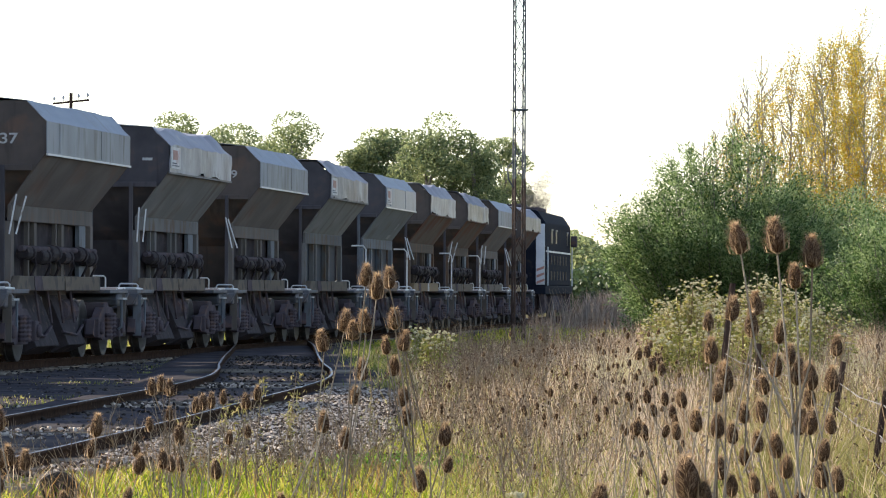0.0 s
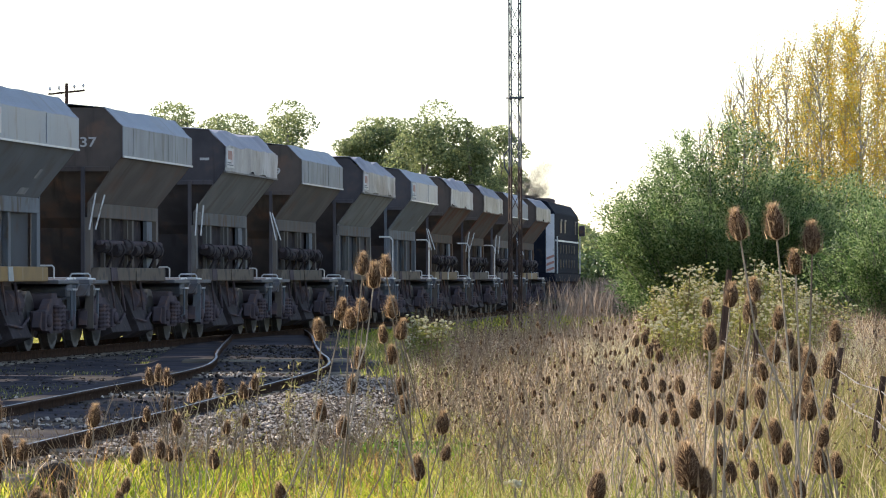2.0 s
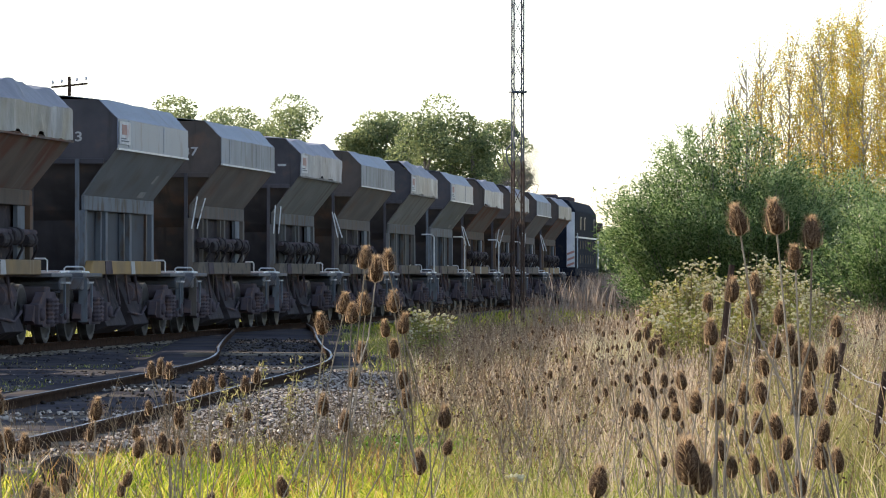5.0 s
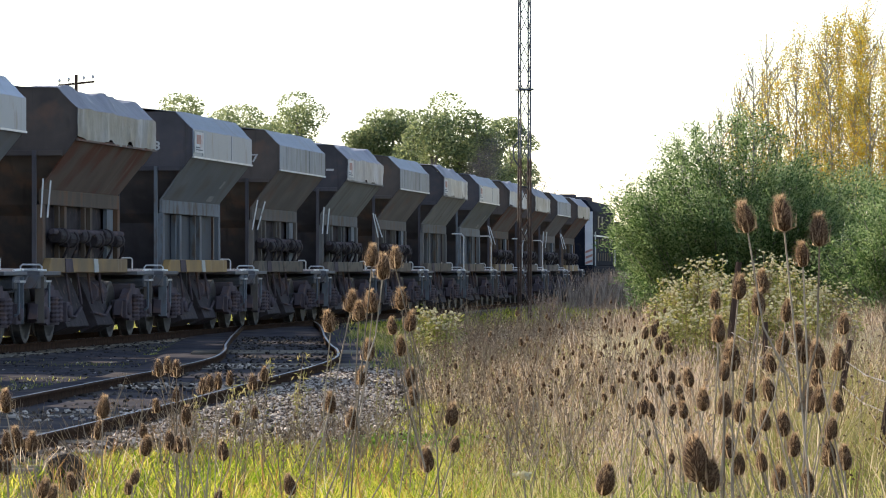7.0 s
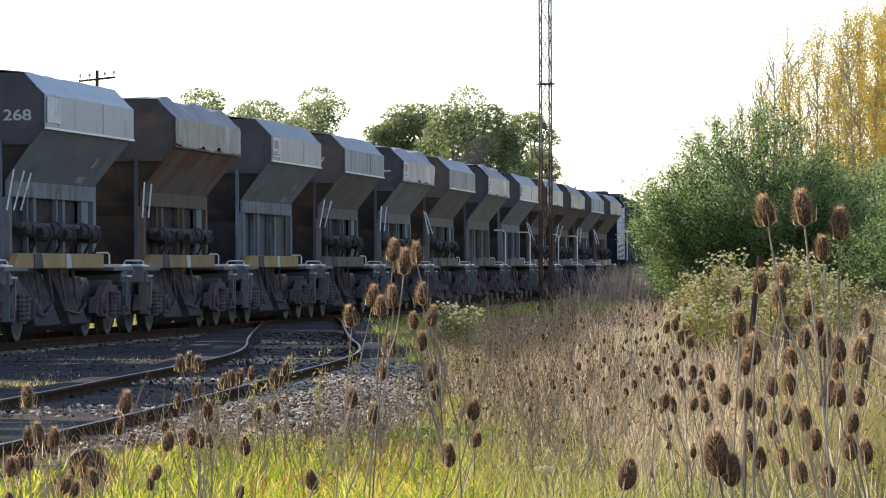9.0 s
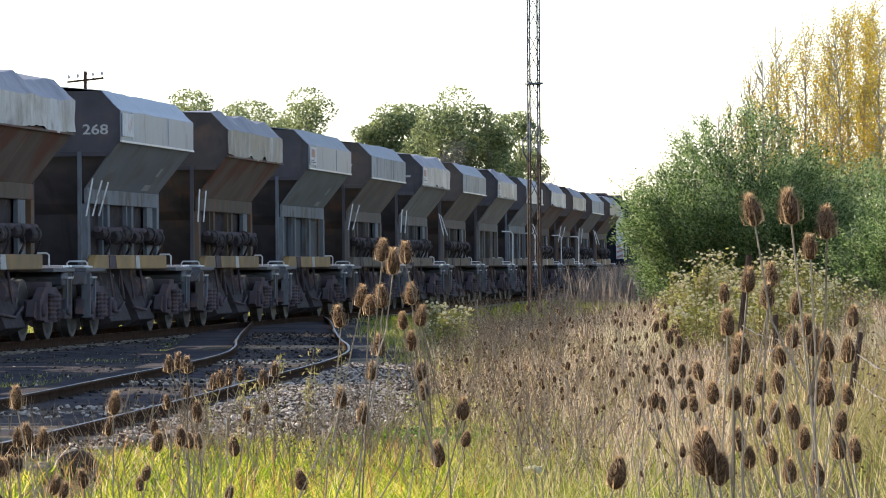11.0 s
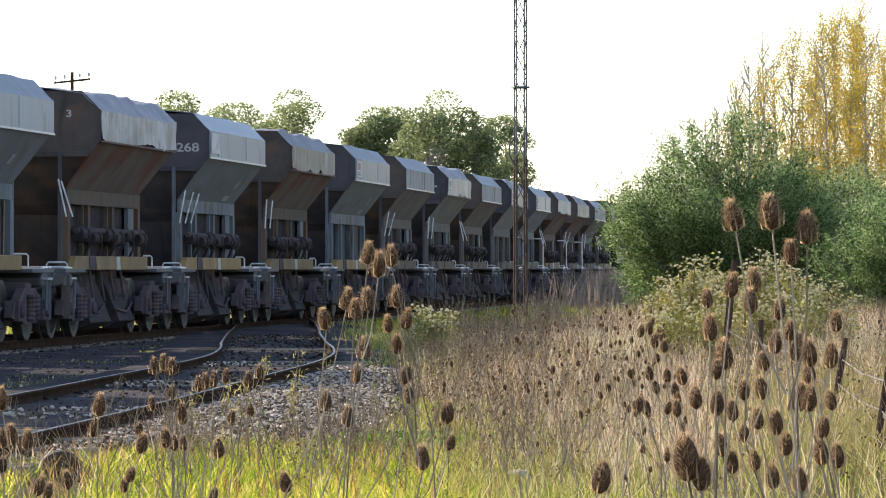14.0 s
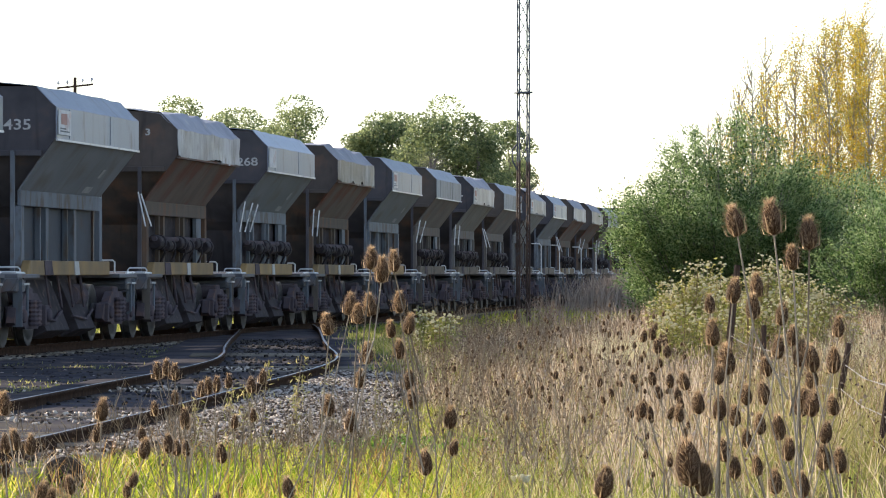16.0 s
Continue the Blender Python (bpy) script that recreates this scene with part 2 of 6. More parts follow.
M["covergrey"] = material("weathered_pale_cover", [(0.168, 0.177, 0.193), (0.272, 0.285, 0.306)], 1.1, stretch=(1, 1.6, 0.5), rough=0.55, spots=(0.113, 0.103, 0.0964), spot_scale=2.4, spot_at=0.56, soft_spots=0.2, objects=0.25, bump=0.15, streaks=(0.0705, 0.064, 0.0644), streak_at=0.56)
M["tarp"] = material("patched_grey_tarpaulin", [(0.0766, 0.0764, 0.085), (0.185, 0.192, 0.218), (0.344, 0.359, 0.403)], 1.1, stretch=(1, 1.2, 0.9), rough=0.42, spots=(0.089, 0.0696, 0.0665), spot_scale=2.0, spot_at=0.56, soft_spots=0.15, objects=0.3, bump=0.35, bump_scale=7, streaks=(0.0447, 0.0398, 0.0407), streak_at=0.60, streak_stretch=(0.6, 2.8, 0.5))
M["tarptop"] = material("dusty_dark_tarpaulin_top", [(0.15, 0.145, 0.165), (0.26, 0.255, 0.285)], 1.8, rough=0.55, spots=(0.36, 0.32, 0.30), spot_scale=2.4, spot_at=0.62, soft_spots=0.1, objects=0.3, bump=0.5, bump_scale=8)
M["marking"] = material("chalky_white_marking", [(0.42, 0.43, 0.44), (0.60, 0.60, 0.60)], 9, rough=0.6, spots=(0.42, 0.24, 0.20), spot_scale=3, spot_at=0.56)
M["trimwhite"] = material("off_white_paint", [(0.46, 0.47, 0.48), (0.66, 0.67, 0.67)], 6, rough=0.4, spots=(0.25, 0.20, 0.17), spot_scale=5, spot_at=0.6)
M["yellowbeam"] = material("dirty_yellow_paint", [(0.168, 0.118, 0.0634), (0.37, 0.233, 0.0832)], 1.1, rough=0.75, spots=(0.145, 0.109, 0.0713), spot_scale=1.2, spot_at=0.50, soft_spots=0.2, objects=0.4, streaks=(0.404, 0.337, 0.245), streak_at=0.64, streak_stretch=(1, 1.6, 0.3))
M["greybeam"] = material("dirty_grey_beam_paint", [(0.10, 0.08, 0.06), (0.18, 0.14, 0.10)], 3, rough=0.8, spots=(0.075, 0.062, 0.052), spot_scale=3, spot_at=0.5, objects=0.3)
# Worn pale steel; on the steps its paleness stands in for sun glint.
M["stepsteel"] = material("glint_pale_worn_steel", [(0.28, 0.29, 0.30), (0.46, 0.47, 0.48)], 5, rough=0.5, spots=(0.17, 0.13, 0.11), spot_scale=5, spot_at=0.58)
M["letter"] = material("white_stencil_paint", [(0.36, 0.36, 0.35), (0.50, 0.50, 0.48)], 12, rough=0.7, spots=(0.22, 0.20, 0.18), spot_scale=14, spot_at=0.56)
M["dashpaint"] = material("worn_dash_paint", [(0.22, 0.225, 0.23), (0.36, 0.36, 0.36)], 8, rough=0.7)
M["redmark"] = material("faded_red_paint", [(0.30, 0.15, 0.125), (0.40, 0.23, 0.195)], 6, rough=0.6)
M["locoblue"] = material("dark_blue_engine_paint", [(0.007, 0.009, 0.016), (0.015, 0.018, 0.028)], 1.5, rough=0.8, spec=0.04, spots=(0.028, 0.025, 0.024), spot_scale=3, spot_at=0.58)
M["locowhite"] = material("pale_grey_engine_paint", [(0.45, 0.48, 0.52), (0.60, 0.62, 0.65)], 2, rough=0.4, spots=(0.28, 0.27, 0.26), spot_scale=4, spot_at=0.62)
M["platform"] = material("dark_blue_platform_steel", [(0.07, 0.075, 0.088), (0.125, 0.13, 0.145)], 3, rough=0.6, spots=(0.10, 0.07, 0.055), spot_scale=3, spot_at=0.52, soft_spots=0.2, objects=0.3)
M["glass"] = material("dark_cab_glass", [(0.012, 0.013, 0.015), (0.02, 0.021, 0.023)], 2, rough=0.3, rough_var=0.05, spec=0.006)
M["mast"] = material("dark_painted_mast_steel", [(0.045, 0.053, 0.066), (0.09, 0.10, 0.12)], 4, rough=0.5, metal=0.2, spots=(0.12, 0.085, 0.07), spot_scale=3, spot_at=0.6)
M["mastrust"] = material("rusty_mast_steel", [(0.045, 0.028, 0.022), (0.095, 0.058, 0.042)], 4, rough=0.85, spots=(0.06, 0.055, 0.055), spot_scale=3, spot_at=0.58)
M["insulator"] = material("glazed_insulator", [(0.45, 0.44, 0.46), (0.62, 0.61, 0.62)], 5, rough=0.25)
M["log"] = material("dark_cut_log", [(0.035, 0.026, 0.02), (0.08, 0.06, 0.045)], 18, rough=0.9, bump=0.8, bump_scale=45)

M["smoke"] = material("grey_exhaust_soot", [(0.10, 0.088, 0.082), (0.20, 0.18, 0.17)], 0.6, island=0.6, rough=1.0)

# ---------------------------------------------------------------- mesh helpers


def box(bm, x0, x1, y0, y1, z0, z1):
    v = [bm.verts.new((x, y, z)) for z in (z0, z1) for x, y in ((x0, y0), (x1, y0), (x1, y1), (x0, y1))]
    for f in ((3, 2, 1, 0), (4, 5, 6, 7), (0, 1, 5, 4), (1, 2, 6, 5), (2, 3, 7, 6), (3, 0, 4, 7)):
        bm.faces.new([v[i] for i in f])


def prism(bm, outline, a, b, axis="y"):
    """A flat outline pushed from a to b along an axis."""
    def at(p, s):
        return {"y": (p[0], s, p[1]), "x": (s, p[0], p[1]), "z": (p[0], p[1], s)}[axis]
    u = [bm.verts.new(at(p, a)) for p in outline]
    w = [bm.verts.new(at(p, b)) for p in outline]
    bm.faces.new(u); bm.faces.new(w[::-1])
    k = len(u)
    for i in range(k):
        bm.faces.new((u[i], w[i], w[(i + 1) % k], u[(i + 1) % k]))


def tube(bm, points, radius, sides=6):
    """A round bar along points; radius may be a list."""
    pts = [Vector(p) for p in points]
    rad = radius if isinstance(radius, (list, tuple)) else [radius] * len(pts)
    rings = []
    for i, p in enumerate(pts):
        d = (pts[min(i + 1, len(pts) - 1)] - pts[max(i - 1, 0)]).normalized()
        a = d.orthogonal().normalized() if i == 0 else (a - d * a.dot(d)).normalized()
        b = d.cross(a)
        rings.append([bm.verts.new(p + (a * math.cos(2 * math.pi * k / sides) + b * math.sin(2 * math.pi * k / sides)) * rad[i]) for k in range(sides)])
    for r, s in zip(rings, rings[1:]):
        for k in range(sides):
            bm.faces.new((r[k], r[(k + 1) % sides], s[(k + 1) % sides], s[k]))
    bm.faces.new(rings[0][::-1]); bm.faces.new(rings[-1])


def lathe(bm, profile, sides=20, axis="x", centre=(0, 0, 0)):
    """Turns a profile of (along, radius) about an axis."""
    c = Vector(centre)
    rings = []
    for s, r in profile:
        ring = []
        for k in range(sides):
            u, w = math.cos(2 * math.pi * k / sides) * r, math.sin(2 * math.pi * k / sides) * r
            ring.append(bm.verts.new(c + Vector({"x": (s, u, w), "y": (u, s, w), "z": (u, w, s)}[axis])))
        rings.append(ring)
    for r, s in zip(rings, rings[1:]):
        for k in range(sides):
            bm.faces.new((r[k], r[(k + 1) % sides], s[(k + 1) % sides], s[k]))
    bm.faces.new(rings[0][::-1]); bm.faces.new(rings[-1])


def mesh_of(name, bm, mat, smooth=False):
    bmesh.ops.recalc_face_normals(bm, faces=bm.faces)
    me = bpy.data.meshes.new(name)
    bm.to_mesh(me); bm.free()
    me.materials.append(mat)
    if smooth:
        me.polygons.foreach_set("use_smooth", [True] * len(me.polygons))
    return me


def part(name, bm, mat, parent, label="", smooth=False, at=None):
    ob = new(name, bm if isinstance(bm, bpy.types.Mesh) else mesh_of(name, bm, mat, smooth))
    ob.parent = parent
    if at is not None:
        ob.matrix_basis = at
    if label:
        tagged(ob, label)
    return ob


def bevelled(bm, w=0.01):
    bmesh.ops.bevel(bm, geom=list(bm.edges), offset=w, segments=1, affect='EDGES')
    return bm


def thicken(bm, t):
    """Gives a sheet its thickness."""
    bm.normal_update()
    bmesh.ops.solidify(bm, geom=list(bm.faces), thickness=t)


def raw(name, verts, faces, mat):
    """A mesh straight from arrays of corners and of triangles or quads."""
    me = bpy.data.meshes.new(name)
    verts, faces = np.asarray(verts, np.float32), np.asarray(faces, np.int32)
    k = faces.shape[1]
    me.vertices.add(len(verts)); me.vertices.foreach_set("co", verts.ravel())
    me.loops.add(faces.size); me.loops.foreach_set("vertex_index", faces.ravel())
    me.polygons.add(len(faces))
    me.polygons.foreach_set("loop_start", np.arange(len(faces), dtype=np.int32) * k)
    me.update(calc_edges=True)
    me.materials.append(mat)
    return me


def text_mesh(words, size, mat):
    c = bpy.data.curves.new("writing", 'FONT')
    c.body, c.size, c.extrude, c.align_x, c.offset = words, size, 0.002, 'CENTER', 0.003
    o = bpy.data.objects.new("writing", c)
    me = bpy.data.meshes.new_from_object(o)
    me.materials.clear(); me.materials.append(mat)
    bpy.data.objects.remove(o); bpy.data.curves.remove(c)
    return me


# ---------------------------------------------------------------- the lines of the two tracks


def side_x(y):
    """Where the train's right flank runs at the distance y."""
    u = (y - 129.65) / 64.8
    return 0.863 + 6.293 * u - 0.242 * u * u + 0.233 * u ** 3


def slope_x(y):
    return (side_x(y + 0.5) - side_x(y - 0.5))


def main_x(y):
    return side_x(y) - 1.45


def main_pose(y, z=RAIL_TOP):
    return pose(main_x(y), y, z, 0, 0, -math.degrees(math.atan(slope_x(y))))


SIDING = [(4, -5.3), (28.4, -3.52), (38, -2.92), (44.4, -2.60), (52, -2.22), (57, -2.10), (62, -2.20), (66.5, -2.40), (75, -2.71), (82, -2.93), (90, -3.20), (98, -3.55)]


def siding_x(y):
    """A smooth line through the siding's points."""
    for i in range(len(SIDING) - 1):
        if y <= SIDING[i + 1][0] or i == len(SIDING) - 2:
            break
    (y0, x0), (y1, x1) = SIDING[i], SIDING[i + 1]

    def grad(k):
        a, b = SIDING[max(k - 1, 0)], SIDING[min(k + 1, len(SIDING) - 1)]
        return (b[1] - a[1]) / (b[0] - a[0])
    h = y1 - y0
    s = (y - y0) / h
    return (2 * s ** 3 - 3 * s * s + 1) * x0 + (s ** 3 - 2 * s * s + s) * h * grad(i) + (-2 * s ** 3 + 3 * s * s) * x1 + (s ** 3 - s * s) * h * grad(i + 1)


GAUGE_HALF = 0.76
# ---------------------------------------------------------------- ground and tracks


def ground_z(x, y):
    """Height of the ground: level field, a slightly raised bed under the tracks."""
    s = 1.0
    if 0 < y < 260:
        edge = max(siding_x(min(y, 95)) + 1.6 if y < 95 else -99, main_x(y) + 2.0)
        s = min(1.0, max(0.0, (x - edge) / 1.2))
        left = main_x(y) - 3.0
        s = max(s, min(1.0, max(0.0, (left - x) / 2.0)))
    bed = 0.16 * (1 - s)
    return bed + 0.05 * noise.noise((x * 0.35, y * 0.35, 0.0)) * s


def build_ground():
    xs = [-3000, -800, -250, -90, -50] + [-30 + 0.75 * i for i in range(75)] + [34, 50, 90, 250, 800, 3000]
    ys = [-3000, -500, -100, -20] + [1.5 * i for i in range(105)] + [165, 180, 200, 230, 270, 350, 500, 800, 1500, 4500]
    v = [(x, y, ground_z(x, y)) for y in ys for x in xs]
    k = len(xs)
    f = [(j * k + i, j * k + i + 1, (j + 1) * k + i + 1, (j + 1) * k + i) for j in range(len(ys) - 1) for i in range(k - 1)]
    me = raw("ground", v, f, M["soil"])
    me.polygons.foreach_set("use_smooth", [True] * len(me.polygons))
    return tagged(new("ground", me), "flat field of soil under dry and green grass", "ground", kind="structure")


ground = build_ground()


def ribbon(name, centre, y0, y1, step, half, z, mat, label, crown=0.03):
    """A strip of packed bed that follows a track."""
    v, f = [], []
    n = int((y1 - y0) / step)
    cols = 8
    for j in range(n + 1):
        y = y0 + (y1 - y0) * j / n
        for i in range(cols + 1):
            s = 2 * i / cols - 1
            v.append((centre(y) + half * s, y, z - (0.14 if abs(s) > 0.99 else 0.0) - crown * s * s + 0.02 * noise.noise((s * 4, y * 0.8, 3.0))))
    for j in range(n):
        for i in range(cols):
            a = j * (cols + 1) + i
            f.append((a, a + 1, a + cols + 2, a + cols + 1))
    return tagged(new(name, raw(name, v, f, mat)), label, "track bed", kind="structure")


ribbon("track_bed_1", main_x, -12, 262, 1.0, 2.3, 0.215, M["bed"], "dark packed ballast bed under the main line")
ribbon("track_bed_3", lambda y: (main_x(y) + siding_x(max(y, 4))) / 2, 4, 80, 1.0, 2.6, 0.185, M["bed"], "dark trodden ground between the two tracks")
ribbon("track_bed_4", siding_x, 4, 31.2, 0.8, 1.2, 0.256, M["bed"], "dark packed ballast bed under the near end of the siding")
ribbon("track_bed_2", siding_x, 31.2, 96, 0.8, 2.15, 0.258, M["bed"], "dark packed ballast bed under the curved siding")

RAIL = [(-0.06, 0.0), (0.06, 0.0), (0.06, 0.012), (0.012, 0.03), (0.012, 0.105), (0.033, 0.118), (0.033, 0.136), (0.016, 0.14), (-0.016, 0.14), (-0.033, 0.136), (-0.033, 0.118), (-0.012, 0.105), (-0.012, 0.03), (-0.06, 0.012)]


def rail(centre, offset, y0, y1, step, name):
    """One rail: rusty web and foot, bright head, along a track's line."""
    v, f, top = [], [], []
    n = int((y1 - y0) / step)
    k = len(RAIL)
    for j in range(n + 1):
        y = y0 + (y1 - y0) * j / n
        g = (centre(y + 0.4) - centre(y - 0.4)) / 0.8
        c = 1 / math.hypot(1, g)
        nx, ny = c, -g * c
        for px, pz in RAIL:
            o = offset + px
            v.append((centre(y) + nx * o, y + ny * o, RAIL_TOP - 0.14 + pz))
    for j in range(n):
        for i in range(k):
            a, b = j * k + i, j * k + (i + 1) % k
            f.append((a, b, b + k, a + k))
            top.append(1 if i == 7 else 0)
    me = raw(name, v, f, M["railside"])
    me.materials.append(M["railtop"])
    me.polygons.foreach_set("material_index", top)
    return tagged(new(name, me), "rusty steel rail with a worn bright head", "rail", kind="structure")


rail(main_x, GAUGE_HALF, -12, 262, 1.0, "rail_1")
rail(main_x, -GAUGE_HALF, -12, 262, 1.0, "rail_2")
rail(siding_x, GAUGE_HALF, 4, 97, 0.5, "rail_3")
rail(siding_x, -GAUGE_HALF, 4, 90, 0.5, "rail_4")

# ---------------------------------------------------------------- hopper wagons
HALF = 1.45
BODY = 3.35
TOP, SHOULDER, BREAK, CHUTE, APRON = 3.80, 3.50, 3.05, 2.27, 2.06
CHUTE_X = 0.86
END_LOW = 2.80


def bogie_parts(wagon, y):
    """Two side frames with axle boxes and springs, a bolster, and two wheelsets that turn."""
    sets = []
    for s in (-1, 1):
        bm = bmesh.new()
        prism(bm, [(y - 1.25, 0.36), (y - 1.12, 0.58), (y - 0.75, 0.62), (y - 0.4, 0.78), (y + 0.4, 0.78), (y + 0.75, 0.62), (y + 1.12, 0.58), (y + 1.25, 0.36),
                   (y + 1.0, 0.30), (y + 0.72, 0.40), (y + 0.45, 0.26), (y - 0.45, 0.26), (y - 0.72, 0.40), (y - 1.0, 0.30)], s * 0.98, s * 1.10, "x")
        part("side_frame", bm, M["under"], wagon)
        for dy in (-0.9, 0.9):
            bm = bmesh.new()
            box(bm, s * 1.04 - 0.12, s * 1.04 + 0.12, y + dy - 0.15, y + dy + 0.15, 0.30, 0.60)
            lathe(bm, [(s * 1.15, 0.10), (s * 1.20, 0.10), (s * 1.22, 0.06)], 10, "x", (0, y + dy, 0.45))
            part("axle_box", bevelled(bm, 0.012), M["under"], wagon)
        for dy in (-0.16, 0.16):
            bm = bmesh.new()
            lathe(bm, [(0.30 + 0.032 * i, 0.085 if i % 2 else 0.065) for i in range(13)], 8, "z", (s * 1.14, y + dy, 0))
            part("spring", bm, M["under"], wagon)
    bm = bmesh.new()
    box(bm, -1.08, 1.08, y - 0.20, y + 0.20, 0.62, 0.86)
    part("bolster", bevelled(bm, 0.02), M["under"], wagon)
    for dy in (-0.9, 0.9):
        bm = bmesh.new()
        lathe(bm, [(-1.1, 0.06), (1.1, 0.06)], 10)
        axle = part("wheelset", bm, M["wheel"], wagon, at=pose(0, y + dy, 0.45))
        for s in (-1, 1):
            bm = bmesh.new()
            lathe(bm, [(s * 0.72, 0.47), (s * 0.745, 0.47), (s * 0.755, 0.45), (s * 0.86, 0.45), (s * 0.86, 0.37), (s * 0.81, 0.35), (s * 0.80, 0.16), (s * 0.90, 0.14), (s * 0.90, 0.07)], 20)
            for k in range(6):
                a = math.pi * k / 3
                box(bm, min(s * 0.80, s * 0.845), max(s * 0.80, s * 0.845), 0.25 * math.cos(a) - 0.03, 0.25 * math.cos(a) + 0.03, 0.25 * math.sin(a) - 0.03, 0.25 * math.sin(a) + 0.03)
            part("wheel", bm, M["wheel"], axle)
            bm = bmesh.new()
            lathe(bm, [(s * 0.862, 0.452), (s * 0.866, 0.44), (s * 0.866, 0.40), (s * 0.862, 0.38)], 20)
            part("tyre", bm, M["tyre"], axle, "worn shiny steel tyre")
        sets.append(axle)
    return sets


def cover_mesh(kind, seed, mat, top_mat):
    """The sheets over the hopper: chamfers, top and upper flanks; patched and sagging where it is a tarpaulin."""
    side = [BREAK - 0.02, 3.16, 3.30, SHOULDER] if kind != "tarp" else [BREAK - 0.02, 3.08, 3.17, 3.27, 3.38, SHOULDER]
    prof = [(HALF + 0.012, z) for z in side]
    walls = len(side) - 1
    prof += [(1.375, 3.575), (1.31, 3.655), (1.235, 3.73), (1.16, TOP + 0.01), (0.6, TOP + 0.06), (0, TOP + 0.08)]
    prof = prof + [(-x, z) for x, z in prof[-2::-1]]
    n = 46 if kind == "tarp" else 18
    bm = bmesh.new()
    hem = []
    for j in range(n + 1):
        tear = max(0.0, noise.noise((j * 0.22, seed * 1.9, 6.0)) - 0.22)
        hem.append(0.035 * noise.noise((j * 0.075, seed * 3.7, 0.0)) + 0.02 * noise.noise((j * 0.4, seed, 4.0)) + 0.28 * tear)
    outer, inner = [], []
    for j in range(n + 1):
        y = -BODY - 0.02 + (2 * BODY + 0.04) * j / n
        row = []
        for i, (x, z) in enumerate(prof):
            q = Vector((x, y, z))
            w = noise.noise((x * 1.5 + seed * 7, y * 1.1, z * 1.2))
            w2 = noise.noise((x * 2 + seed * 3, y * 1.3 + z, z * 2.5)) + 1.3 * (abs(noise.noise((x * 1.4 + seed, y * 2.6 - z * 1.2, z * 1.2))) - 0.2)
            sag = 1.0 if kind == "tarp" else 0.22
            q.x += math.copysign(0.022 * w + 0.030 * w2, x) if abs(x) > 0.1 and kind == "tarp" else 0
            q.z += sag * ((0.10 if z > 3.6 else 0.04) * w + 0.025 * w2)
            if i in (0, len(prof) - 1):
                q.z += hem[j] if kind == "tarp" else 0.012 * hem[j]
            row.append(q)
        outer.append([bm.verts.new(q) for q in row])
        inner.append([bm.verts.new(q - Vector((q.x, 0, max(0.0, q.z - SHOULDER) * 4)).normalized() * 0.012) for q in row])
    last = len(prof) - 1
    for j in range(n):
        for i in range(last):
            index = 0 if i < walls or i >= last - walls else 1
            for grid, way in ((outer, 1), (inner, -1)):
                loop = (grid[j][i], grid[j + 1][i], grid[j + 1][i + 1], grid[j][i + 1])
                bm.faces.new(loop[::way]).material_index = index
        for i in (0, last):
            bm.faces.new((outer[j][i], inner[j][i], inner[j + 1][i], outer[j + 1][i]))
    for j in (0, n):
        for i in range(last):
            bm.faces.new((outer[j][i], outer[j][i + 1], inner[j][i + 1], inner[j][i]))
    me = mesh_of("cover", bm, mat)
    me.materials.append(top_mat)
    if kind == "tarp":
        me.polygons.foreach_set("use_smooth", [True] * len(me.polygons))
        me.set_sharp_from_angle(angle=math.radians(26))
    return me


